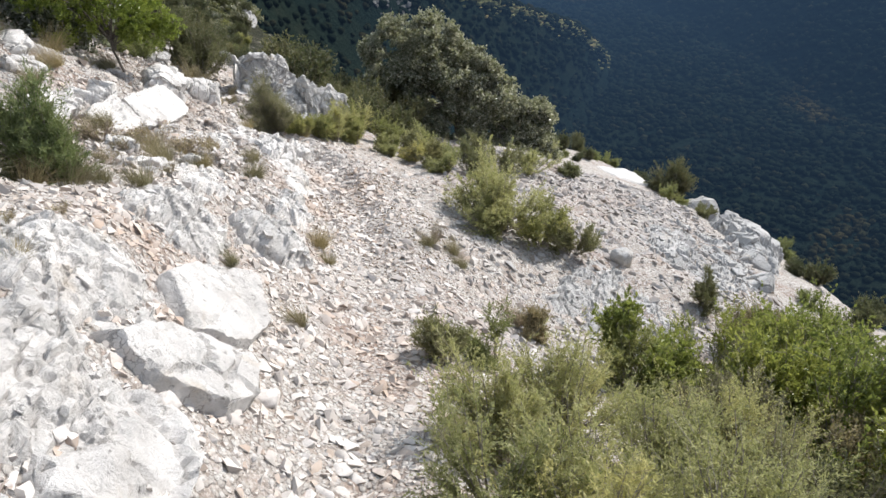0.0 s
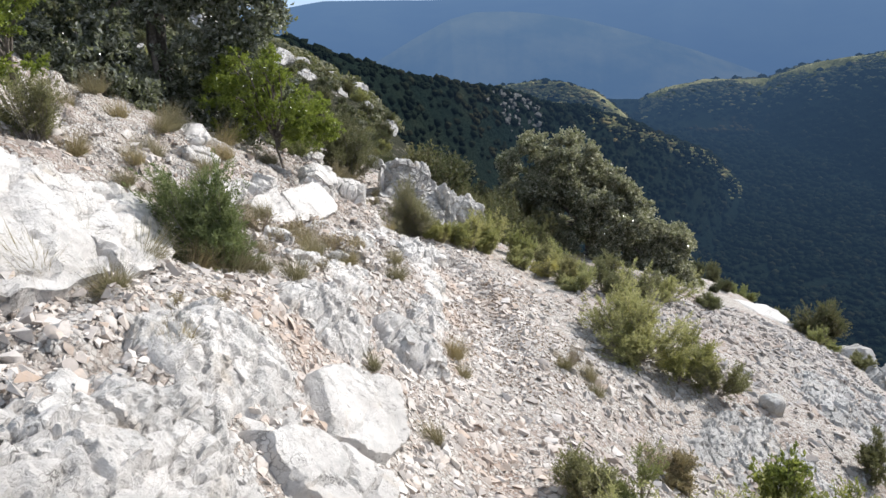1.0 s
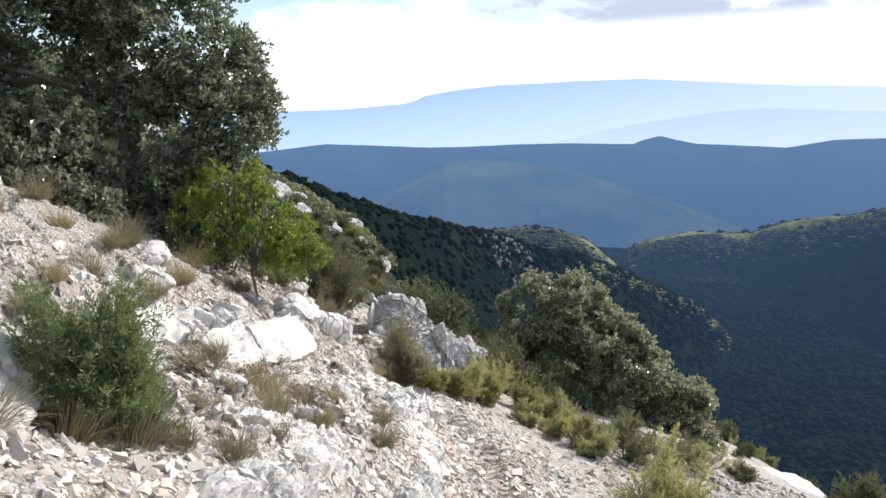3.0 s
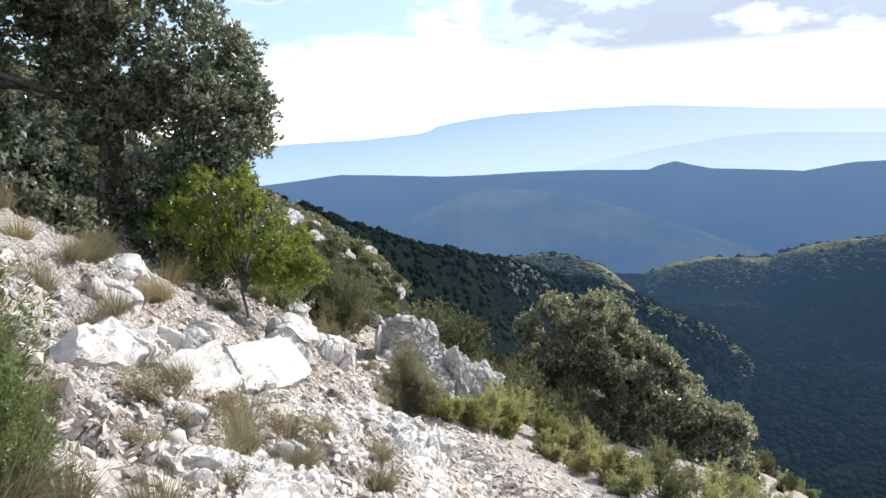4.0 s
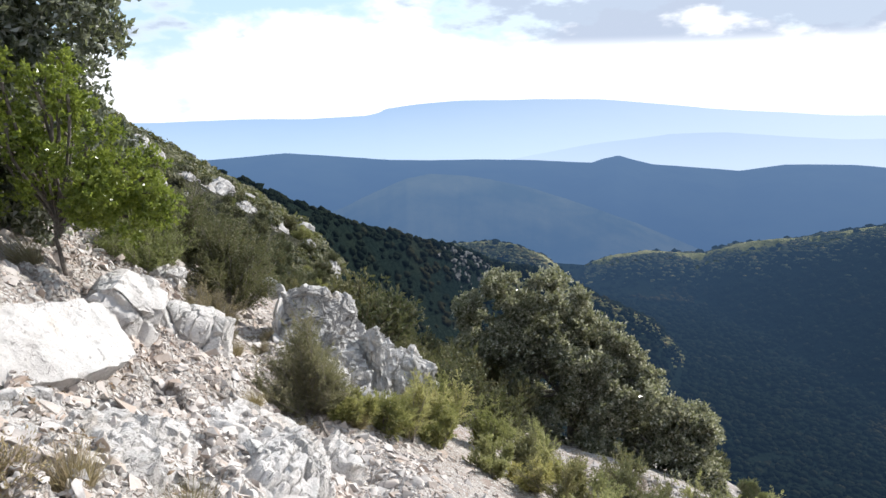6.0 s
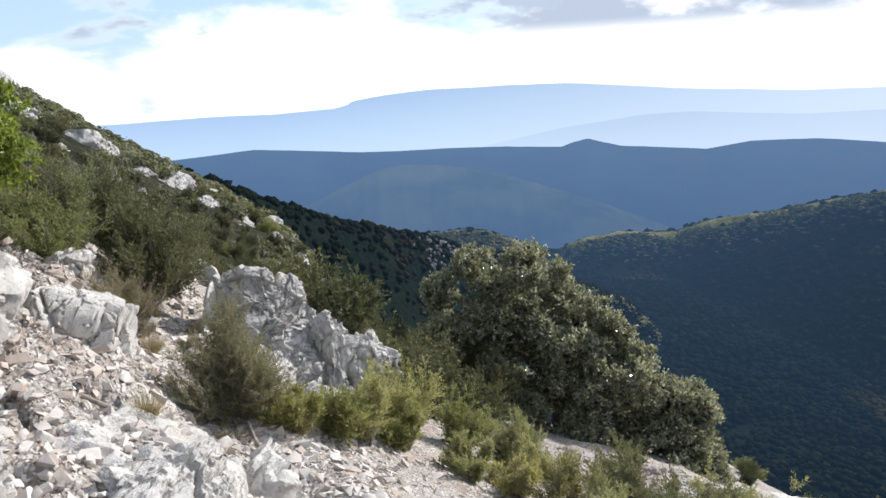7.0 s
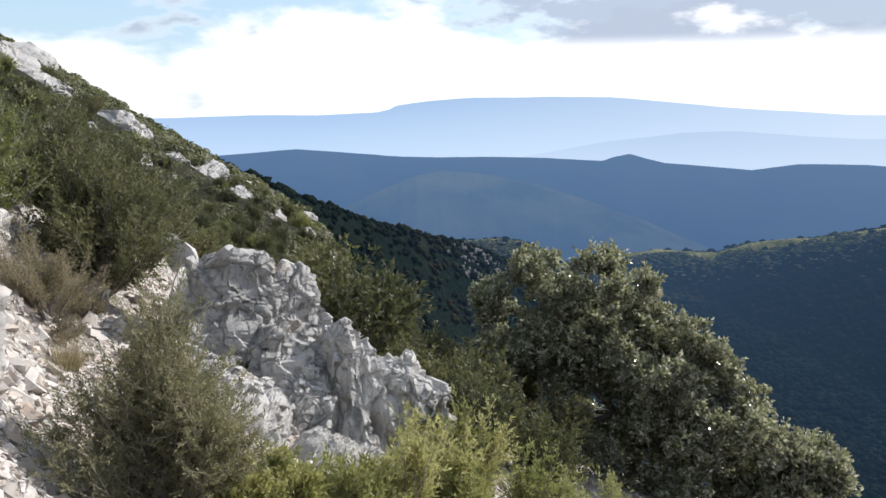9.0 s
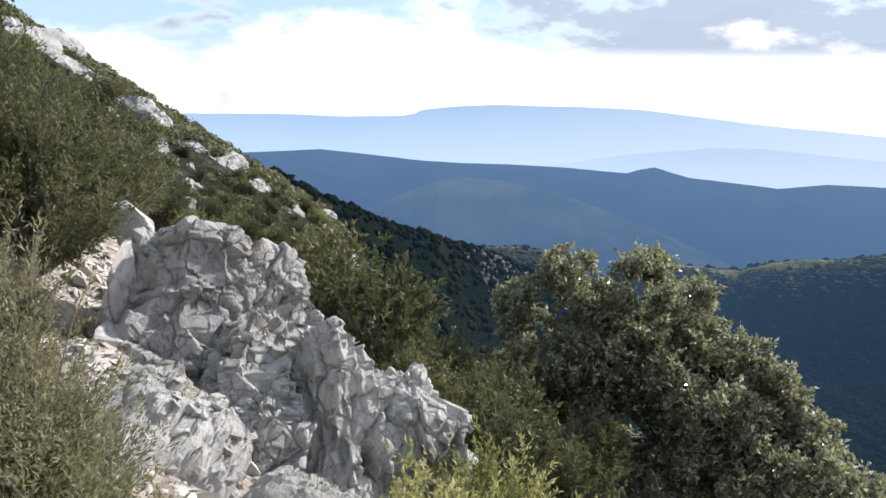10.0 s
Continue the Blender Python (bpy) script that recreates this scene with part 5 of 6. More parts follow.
for x, y, w, h, s in ((-2.62, 10.0, 0.34, 0.30, 34), (-2.42, 10.2, 0.45, 0.36, 35), (-2.2, 10.5, 0.5, 0.42, 36), (-1.98, 11.6, 0.5, 0.55, 37), (-1.95, 10.85, 0.5, 0.34, 38), (-2.02, 11.3, 0.45, 0.5, 39), (-1.6, 11.9, 0.6, 0.5, 40)):
    bush("low_shrub", "low fresh-green shrub at the foot of the outcrop", on(x, y, -0.04), w * 1.05, h * 1.15, s, GREEN_LEAF if s % 3 else GOLD_LEAF, n=60, twigs=9, leaves=20, leaf=0.036, bare=0.1, ragged=0.26)
for x, y, w, h, s in ((-1.1, 11.0, 0.5, 0.3, 41), (-0.75, 10.6, 0.6, 0.36, 42), (-0.45, 10.2, 0.6, 0.42, 43), (-0.1, 10.5, 0.7, 0.45, 44), (-0.6, 11.8, 0.8, 0.5, 45), (-1.4, 10.9, 0.5, 0.3, 57), (-1.15, 11.7, 0.6, 0.4, 58), (-1.0, 12.6, 0.7, 0.5, 59), (0.4, 10.9, 0.8, 0.45, 46), (1.0, 11.4, 0.8, 0.45, 47), (0.1, 12.2, 0.9, 0.5, 48), (1.9, 12.6, 0.7, 0.3, 50)):
    bush("low_shrub", "low yellowing shrub along the edge of the path", on(x, y, -0.04), w, h, s, GOLD_LEAF if s % 2 else ROSEMARY_LEAF, n=50, twigs=8, leaves=20, leaf=0.036, bare=0.2, ragged=0.24)
bush("broom_shrub", "bushy yellow-green shrub with grey dead stems", on(0.25, 7.85, -0.05), 1.3, 0.78, 51, GOLD_LEAF, n=120, twigs=10, leaves=26, leaf=0.042, bare=0.35, lean=(-0.1, 0.05), ragged=0.22)
bush("rosemary_shrub", "olive-green shrub on the stony slope", on(1.2, 7.75, -0.05), 0.75, 0.5, 52, ROSEMARY_LEAF, n=60, twigs=9, leaves=24, leaf=0.036, ragged=0.22)
bush("rosemary_shrub", "small olive-green shrub on the stony slope", on(0.75, 7.7, -0.05), 0.7, 0.6, 53, GREEN_LEAF, n=60, twigs=9, leaves=24, leaf=0.036, ragged=0.22)
bush("round_shrub", "rounded dark-green shrub on the brow of the shoulder", on(4.9, 15.4, -0.1), 1.1, 0.85, 54, DARK_SCRUB, n=150, twigs=10, leaves=22, leaf=0.045, leaf_w=0.35, bare=0.02, ragged=0.08)
bush("low_shrub", "low green shrub on the brow of the shoulder", on(4.5, 14.2, -0.05), 0.8, 0.34, 55, GREEN_LEAF, n=40, leaf=0.036)
bush("low_shrub", "low green shrub on the brow of the shoulder", on(4.9, 13.2, -0.05), 0.8, 0.28, 56, ROSEMARY_LEAF, n=40, leaf=0.036)

# the thicket on the near right
for x, y, w, h, s in ((-0.05, 2.05, 0.75, 0.5, 61), (0.45, 2.2, 1.0, 0.62, 62), (0.35, 2.9, 1.0, 0.6, 63), (0.95, 2.75, 1.0, 0.7, 64), (1.1, 2.05, 1.0, 0.8, 65), (0.0, 2.75, 0.7, 0.5, 66), (0.55, 3.5, 0.9, 0.5, 68), (1.6, 2.6, 1.0, 0.8, 69), (1.7, 3.3, 1.0, 0.75, 70), (0.3, 1.6, 0.9, 0.55, 72), (0.85, 1.5, 1.0, 0.7, 73)):
    bush("rosemary_shrub", "broad sunlit yellow-green rosemary bush below the path", on(x, y, -0.05), w, h, s, ROSEMARY_LEAF if s == 69 else GOLD_LEAF, n=80, twigs=9, leaves=24, leaf=0.027, bare=0.2, ragged=0.2)
bush("rosemary_shrub", "small dark-green rosemary bush on the slope", on(-0.3, 3.75, -0.04), 0.45, 0.34, 67, ROSEMARY_LEAF, n=50, leaf=0.028)
bush("rosemary_shrub", "small dark-green rosemary bush on the slope", on(0.05, 4.1, -0.04), 0.5, 0.4, 74, GREEN_LEAF, n=50, leaf=0.028)
for k, (x, y, w, h) in enumerate(((1.3, 4.7, 0.9, 0.6), (2.3, 4.2, 1.4, 1.05), (2.8, 3.8, 1.3, 1.15), (3.3, 5.6, 1.5, 1.0), (3.9, 6.2, 1.4, 0.9), (3.1, 3.3, 1.3, 1.15))):
    bush("mastic_bush", "open bright-green mastic bush with tangled grey stems", on(x, y, -0.05), w, h, 91 + k, MASTIC_LEAF, n=70, twigs=9, leaves=13, leaf=0.046, leaf_w=0.5, bare=0.42, ragged=0.22)
for k, (x, y, w, h) in enumerate(((2.37, 5.5, 1.0, 0.6), (2.6, 4.7, 1.1, 0.75), (1.7, 3.7, 0.9, 0.6), (3.0, 4.0, 1.2, 0.8), (3.7, 4.9, 1.3, 0.9), (3.3, 6.3, 1.1, 0.7), (4.2, 6.6, 1.2, 0.8), (2.1, 2.9, 1.1, 0.8), (2.5, 3.4, 1.2, 0.8))):
    bush("thicket_shrub", "tangled olive-brown thicket shrub with grey twigs below the path", on(x, y, -0.05), w, h, 620 + k, (MASTIC_LEAF, HEATH_LEAF, DRY_GRASS)[k % 3], n=80, twigs=9, leaves=15, leaf=0.036, leaf_w=0.4, bare=0.12, ragged=0.25)
for x, y, w, h, seed, mat in ((0.42, 5.25, 0.34, 0.3, 641, DRY_GRASS), (1.25, 4.6, 0.8, 0.55, 642, GREEN_LEAF), (2.9, 7.4, 0.6, 0.35, 643, HEATH_LEAF)):
    bush("low_shrub", "low shrub rooted in stony ground below the path", on(x, y, -0.05), w, h, seed, mat, n=60, leaf=0.03, ragged=0.22)

# left edge above the bank
bush("rosemary_shrub", "grey-green shrub at the top of the bank", on(-4.75, 5.05, -0.05), 0.7, 0.6, 71, ROSEMARY_LEAF, n=70, leaf=0.03)


def tuft(name, label, base, seed, size=0.22, n=150, mat=None, sweep=(0.0, 0.0)):
    rng = np.random.default_rng(seed)
    vs, fs, k = [], [], 0
    for i in range(n):
        a, e = rng.uniform(0, 2 * math.pi), rng.uniform(0.05, 0.8)
        foot = np.array([math.cos(a), math.sin(a), 0]) * 0.075 * rng.uniform(0, 1)
        ln = size * rng.uniform(0.3, 1.25)
        d = rng.normal(size=3) * 0.12 + np.array([math.cos(a) * e + sweep[0], math.sin(a) * e + sweep[1], 0.9])
        d /= np.linalg.norm(d)
        side = unit(np.cross(d, rng.normal(size=3))) * 0.0011 * (1 + size)
        for j, t in enumerate((0, 0.45, 0.8, 1.0)):
            c = foot + d * ln * t + np.array([0, 0, -0.7 * ln * t * t * e])
            w = side * (1 - 0.85 * t)
            vs += [c - w, c + w]
        fs += [[k + 2 * j, k + 2 * j + 1, k + 2 * j + 3, k + 2 * j + 2] for j in range(3)]
        k += 8
    ob = new(name, mesh_of(name, np.array(vs), np.array(fs), mat or DRY_GRASS))
    ob.location = base
    return tagged(ob, label, "grass", "grass tufts on the bank")


protos = [tuft("grass_tuft", "dry straw-coloured grass tuft among limestone rubble", on(-2.84, 2.97, -0.01), 200, 0.26, 620, sweep=(0.3, 0.2)),
          tuft("grass_tuft", "dry straw-coloured grass tuft among limestone rubble", on(-2.6, 3.6, -0.01), 201, 0.24, 620, sweep=(0.4, 0.0)),
          tuft("grass_tuft", "dry straw-coloured grass tuft among limestone rubble", on(-2.34, 3.88, -0.01), 202, 0.2, 520)]
TUFTS = ((-2.73, 3.34, 1.1), (-2.45, 3.75, 1.0), (-2.21, 4.08, 0.9), (-2.9, 3.1, 1.0), (-2.48, 2.76, 0.7), (-3.04, 5.6, 0.8), (-2.64, 5.42, 0.9), (-2.5, 5.66, 0.8), (-2.32, 5.06, 0.8), (-2.2, 6.2, 0.9), (-1.46, 5.27, 0.9), (-1.33, 5.0, 0.8),
         (-1.67, 3.84, 0.6), (-0.56, 6.12, 0.8), (-0.23, 6.07, 0.9), (-0.3, 6.3, 0.8), (-4.18, 5.47, 0.9), (-3.9, 4.89, 0.9), (-4.49, 5.15, 1.0), (-4.96, 7.09, 1.1), (-4.62, 8.19, 1.2), (-4.47, 8.6, 1.0), (-5.6, 6.5, 1.3), (-5.5, 7.16, 1.3), (-5.5, 8.0, 1.3),
         (-2.6, 6.37, 0.8), (-2.28, 6.54, 0.9), (-2.49, 5.8, 0.8), (-2.66, 5.14, 1.0), (-3.11, 6.75, 0.6), (-4.48, 7.5, 1.1), (-3.3, 5.9, 0.9), (-3.0, 5.95, 1.0), (-2.95, 5.75, 0.9), (-4.05, 10.75, 0.8), (-4.5, 11.6, 1.0), (-3.02, 8.82, 0.7), (-2.57, 9.9, 0.8), (-3.05, 11.5, 0.9), (-3.9, 9.55, 0.6), (-1.25, 3.62, 0.7), (-2.7, 11.15, 0.9), (-3.4, 11.1, 0.8), (0.35, 5.5, 0.9), (-2.0, 2.45, 0.7), (-3.7, 5.0, 1.1), (-3.5, 4.5, 1.0), (-4.1, 6.4, 1.2), (-4.6, 6.3, 1.2), (-3.3, 4.9, 0.9), (-4.4, 7.0, 1.2), (-4.9, 8.2, 1.4), (-5.2, 7.6, 1.4), (-5.9, 7.4, 1.5), (-2.75, 2.6, 1.3))
for i, (x, y, s) in enumerate(TUFTS):
    again(protos[i % 3], x, y, s * (0.95 if y < 4.5 and x < -2.6 else 1.25 if y < 4.5 else 1.1), 77 * i, -0.01)

dead = [bush("dead_shrub", "dry leafless brown twiggy shrub on the bank", on(-2.85, 5.35, -0.02), 0.36, 0.17, 210, DRY_GRASS, n=60, twigs=10, leaves=3, leaf=0.02, bare=0.05, stem_mat=DEAD_TWIG), bush("dead_shrub", "dry leafless grey twiggy shrub on the slope", on(0.1, 7.6, -0.02), 0.6, 0.36, 211, DRY_GRASS, n=70, twigs=11, leaves=3, leaf=0.02, bare=0.05, stem_mat=DEAD_TWIG)]
for i, (x, y, s) in enumerate(((-3.2, 5.6, 0.9), (-2.3, 4.7, 0.5), (-2.3, 2.9, 0.4), (0.3, 5.4, 0.7), (-0.5, 6.3, 0.6), (-0.6, 11.9, 0.9), (0.2, 12.0, 0.8), (-2.9, 9.6, 0.6), (-4.47, 11.5, 0.9), (-4.1, 11.6, 0.7), (-4.0, 11.2, 0.6), (-4.3, 11.0, 0.7), (-2.75, 6.1, 0.7), (-2.95, 6.0, 0.8), (-2.75, 4.85, 0.5), (-2.2, 3.2, 0.4), (-4.0, 6.0, 0.8))):
    again(dead[1 if x > -1 else 0], x, y, s * (1.0 if x > -1 else 1.6 if 4.6 < y < 6.4 else 1.25), 50 * i, -0.02)


# ---- scrub on the hillside ----
rng = np.random.default_rng(301)
scrub = [bush("hill_shrub", "dense dark evergreen shrub on the hillside", on(-6.6, 13.2, -0.1), 1.5, 1.15, 310, DARK_SCRUB, n=80, twigs=8, leaves=10, leaf=0.085, leaf_w=0.4, bare=0.05, ragged=0.16),
         bush("hill_shrub", "dense olive-green shrub on the hillside", on(-7.2, 15.6, -0.1), 1.4, 1.0, 311, HEATH_LEAF, n=80, twigs=8, leaves=10, leaf=0.08, leaf_w=0.36, bare=0.05, ragged=0.16),
         bush("hill_shrub", "dense fresh-green shrub on the hillside", on(-6.3, 12.0, -0.1), 1.3, 0.9, 312, GREEN_LEAF, n=80, twigs=8, leaves=10, leaf=0.08, leaf_w=0.36, bare=0.05, ragged=0.16)]
SLOPE_SHRUBS = ((-4.6, 15.4, 1.05), (-4.0, 14.7, 1.1), (-3.5, 14.3, 1.0), (-3.2, 15.0, 0.75), (-3.0, 15.9, 0.75), (-2.6, 16.6, 0.65), (-2.2, 15.3, 0.9), (-2.4, 14.2, 0.75), (-3.8, 16.3, 1.0), (-4.2, 17.4, 1.0), (-3.0, 17.4, 0.6), (-2.0, 16.8, 0.9), (-1.5, 15.4, 0.8), (-2.8, 13.4, 0.7), (-2.1, 13.2, 0.7), (-1.5, 14.0, 0.7), (-5.2, 16.6, 1.05), (-5.6, 15.2, 1.0), (-5.0, 18.2, 0.95), (-3.9, 18.6, 0.5), (-2.8, 18.6, 0.65), (-5.9, 17.8, 1.1), (-6.2, 19.6, 1.05), (-4.9, 19.8, 0.9))
for i, (x, y, h) in enumerate(SLOPE_SHRUBS):
    again(scrub[i % 2], x, y, h * (0.92 if x > -4.4 else 0.5), 67 * i, -0.06)
for p in scrub:
    p.scale = (0.5, 0.5, 0.5)
spots = [(-6.3, 14.5, 1.0), (-5.4, 13.6, 0.9), (-7.6, 12.2, 0.9), (-8.2, 13.4, 1.0), (-7.0, 11.2, 0.8), (1.2, 17.4, 0.7), (2.4, 17.0, 0.7), (5.7, 10.4, 1.0), (6.3, 12.2, 1.4), (6.9, 12.0, 2.0), (7.6, 11.4, 2.0), (2.6, 19.0, 1.4), (3.4, 20.5, 1.6), (4.6, 21.5, 1.6), (3.2, 23.0, 1.6), (5.0, 19.0, 1.2), (3.4, 24.6, 1.5), (4.9, 24.8, 1.5), (3.6, 26.2, 1.5), (4.7, 23.6, 1.3), (5.4, 7.8, 1.1), (4.9, 6.8, 1.1), (4.4, 5.6, 1.0), (6.0, 8.6, 1.3), (6.6, 9.4, 1.4), (5.2, 8.9, 1.0), (5.8, 7.2, 1.4), (6.1, 10.4, 1.3), (5.3, 5.9, 1.3), (1.8, 16.4, 0.8), (2.6, 15.9, 0.7), (3.2, 17.6, 0.9), (2.0, 18.4, 1.1), (1.9, 15.3, 0.6), (3.6, 18.9, 1.1)]
grow = lambda y: float(np.interp(y, [12, 16, 22, 34, 48], [0.55, 0.72, 0.95, 1.25, 1.35]))
tries = 0
while len(spots) < 330 and tries < 60000:
    tries += 1
    y = 12.5 + 33.5 * rng.uniform(0, 1) ** 1.2
    x = rng.uniform(-6.0 - 0.70 * (y - 5), -4.6 - 0.27 * (y - 12))
    s = rng.uniform(0.55, 1.45)
    r = 0.42 * s * grow(y)
    if all((x - a) ** 2 + (y - b) ** 2 > (r + 0.42 * c * grow(b)) ** 2 for a, b, c in spots) and all(((x - a - 0.2) / (c + 0.5 * r)) ** 2 + ((y - b + 0.3) / (d + 0.6 * r)) ** 2 > 1 for a, b, c, d in HILL_ROCKS) and all((x - a) ** 2 + (y - b) ** 2 > 0.5 for a, b, c in SLOPE_SHRUBS):
        spots.append((x, y, s))
for i, (x, y, s) in enumerate(spots):
    again(scrub[(0, 0, 0, 1, 2)[int(rng.integers(5))]], x, y, s * (grow(y) if x < -4 else float(np.interp(y, [12, 22], [0.66, 0.75]))), rng.uniform(0, 360), -0.06)


def tufted(rng, xy, size, pieces):
    """Far scrub: every plant a lumpy dome shingled with sprays of foliage that lie roughly along its surface."""
    vs = []
    for (x, y), s, per in zip(xy, size, pieces):
        u = unit(rng.normal(size=(per, 3)))
        u[:, 2] = np.abs(u[:, 2])
        lumps = unit(rng.normal(size=(5, 3)) + np.array([0, 0, 0.6]))
        swell = 0.78 + 0.34 * np.clip((u @ lumps.T).max(1) * 2.4 - 1.4, 0, 1)
        c = np.array([x, y, 0]) + u * (s * swell * rng.uniform(0.86, 1.06, per))[:, None] * np.array([1, 1, 0.85])
        t1 = unit(np.cross(u, rng.normal(size=(per, 3))) + u * rng.normal(size=(per, 1)) * 0.45)
        t2 = unit(np.cross(u, t1) + u * rng.normal(size=(per, 1)) * 0.45)
        g = (s * 2.2 / math.sqrt(per) * rng.uniform(0.5, 1.3, per))[:, None]
        vs.append(np.stack([c - t1 * g, c + t2 * g * 0.6, c + t1 * g, c - t2 * g * 0.6], 1).reshape(-1, 3))
    v = np.concatenate(vs)
    return v, np.arange(len(v)).reshape(-1, 4)


for name, label, mat, n in (("hillside_scrub", "dark evergreen scrub covering the hillside", DARK_SCRUB, 1900), ("hillside_heath", "olive-green scrub covering the hillside", HEATH_LEAF, 900)):
    y = 25 + 110 * rng.uniform(0, 1, n * 5) ** 1.6
    x = -rng.uniform(0.05, 1.05, n * 5) * (y - 5) + 6
    p = np.stack([x, y, np.zeros_like(x)], -1)
    ok = vnoise(p * 0.22, 55) > -0.55
    for a, b, c, d in HILL_ROCKS:
        ok &= ((x - a - 0.3 * c) / (c + 0.3)) ** 2 + ((y - b + 0.4) / (d + 0.6)) ** 2 > 1
    ok &= x < -4.6 - 0.27 * (y - 12)
    ok &= (y > 44) | (rng.uniform(0, 1, len(y)) < 0.5)
    x, y = x[ok][:n], y[ok][:n]
    size = rng.uniform(0.30, 0.85, len(x)) * np.interp(y, [25, 40, 55, 100], [0.6, 0.9, 1.7, 2.6])
    pieces = np.where(y < 46, 320, 110)
    v, f = tufted(rng, np.stack([x, y], -1), size, pieces)
    v[:, 2] += np.repeat(land_z(x, y) - 0.1 * size, pieces * 4)
    tagged(new(name, mesh_of(name, v, f, mat)), label, "scrub", kind="stuff")

# pale rock between the trees of the dark spur
def far_rocks(n):
    az = np.radians(rng.uniform(4, 28, n))
    e, rr = ridge(np.degrees(az), SPUR)
    r = rr * rng.uniform(0.62, 1.0, n)
    x, y = -1 - r * np.sin(az), 5 + r * np.cos(az)
    keep = vnoise(np.stack([x, y, 0 * x], -1) * 0.02, 66) > 0.0
    x, y = x[keep], y[keep]
    bm = bmesh.new()
    bmesh.ops.create_icosphere(bm, subdivisions=1, radius=1.0)
    bv = np.array([v.co[:] for v in bm.verts])
    bf = np.array([[q.index for q in t.verts] for t in bm.faces])
    bm.free()
    k = len(x)
    s = rng.uniform(0.5, 2.0, k)
    vv = bv[None] * s[:, None, None] * np.array([1.0, 1.6, 0.9]) * (1 + 0.4 * rng.uniform(-1, 1, (k, len(bv), 1)))
    vv += np.stack([x, y, land_z(x, y) + 0.3 * s], -1)[:, None]
    return vv.reshape(-1, 3), (bf[None] + (np.arange(k) * len(bv))[:, None, None]).reshape(-1, 3)


tagged(new("spur_rocks", mesh_of("spur_rocks", *far_rocks(1700), FAR_ROCK)), "pale rock showing between the trees of the spur", "rocks", kind="stuff")

# woods in the valley
n = 27000
az = np.radians(rng.uniform(-44, 34, n))
r = np.sqrt(rng.uniform(110 ** 2, 900 ** 2, n)) * rng.uniform(0.55, 1, n)
lit = np.zeros(n, bool)
for table, wide, lo, hi, count in ((SPUR, 10, -12, 0, 700), (NOSE, 22, -7, 9, 3500), (RIGHT, 36, -40, -4, 6000)):
    a = rng.uniform(lo, hi, count)
    e, rr = ridge(a, table)
    az = np.concatenate([az, np.radians(a)])
    r = np.concatenate([r, rr + np.abs(rng.normal(0, wide, count)) * np.where(rng.uniform(0, 1, count) < 0.75, -0.7, 0.6)])
    lit = np.concatenate([lit, np.ones(count, bool)])
n = len(az)
x, y = -1 - r * np.sin(az), 5 + r * np.cos(az)
z = land_z(x, y)
# thin the trees where the painted sunlit strips lie
sun_band = np.zeros(n, bool)
for table, lo, hi, deep in ((NOSE, -7, 8.5, 34), (RIGHT, -43, -5, 40)):
    deg = np.degrees(az)
    rr = np.interp(deg, table[0], table[2])
    sun_band |= (deg > lo) & (deg < hi) & (r > rr - deep) & (r < rr + 12)
thin = ~sun_band | (rng.uniform(0, 1, n) < 0.12) | (lit & (rng.uniform(0, 1, n) < 0.5))
x, y, z, r, az, lit = x[thin], y[thin], z[thin], r[thin], az[thin], lit[thin]
n = len(x)
bm = bmesh.new()
bmesh.ops.create_icosphere(bm, subdivisions=1, radius=1.0)
bv = np.array([v.co[:] for v in bm.verts])
bf = np.array([[q.index for q in t.verts] for t in bm.faces])
bm.free()
s = (1.1 + 0.0045 * r) * rng.uniform(0.6, 1.3, n) * np.where(lit, 0.40, 0.78)
vv = bv[None] * s[:, None, None] * np.where(lit[:, None, None], np.array([1.5, 1.5, 0.55]), np.array([1, 1, 0.8]))
vv = vv * (1 + 0.35 * rng.uniform(-1, 1, (n, len(bv), 1)))
vv[:, :, 0] += x[:, None]
vv[:, :, 1] += y[:, None]
vv[:, :, 2] += (z + 0.15 * s)[:, None]
for name, label, pick, mat in (("valley_woodland", "dark evergreen woodland filling the valley, cloud shade painted into its colour", ~lit, FAR_WOOD), ("crest_scrub", "yellow-green scrub along the crests of the lower hills, sunlight painted in", lit, CREST_WOOD)):
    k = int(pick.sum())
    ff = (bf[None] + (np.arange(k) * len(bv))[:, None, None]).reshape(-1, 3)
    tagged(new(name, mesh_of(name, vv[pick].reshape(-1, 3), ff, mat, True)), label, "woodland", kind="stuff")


# ---- loose stones ----
def chip(rng, flat):
    """A broken piece of limestone: a flattened lump with a few corners."""
    n = int(rng.integers(8, 13))
    pts = unit(rng.normal(size=(n, 3)))
    pts = np.sign(pts) * np.abs(pts) ** rng.uniform(0.5, 0.9) * rng.uniform(0.7, 1.0, (n, 1))
    return hull(pts * np.array([0.85, 0.85 * rng.uniform(0.5, 0.9), 0.85 * flat]))


rng = np.random.default_rng(401)
chips = [chip(rng, rng.uniform(0.28, 0.65)) for _ in range(40)]


def surface_normal(x, y):
    e = 0.05
    zx, zy = (near_z(x + e, y) - near_z(x - e, y)) / (2 * e), (near_z(x, y + e) - near_z(x, y - e)) / (2 * e)
    return unit(np.stack([-zx, -zy, np.ones_like(x)], -1))


def frames_on(x, y, rng):
    nrm = unit(surface_normal(x, y) + rng.normal(size=(len(x), 3)) * 0.26)
    a = unit(np.cross(nrm, rng.normal(size=(len(x), 3))))
    return np.stack([a, np.cross(nrm, a), nrm], -1)


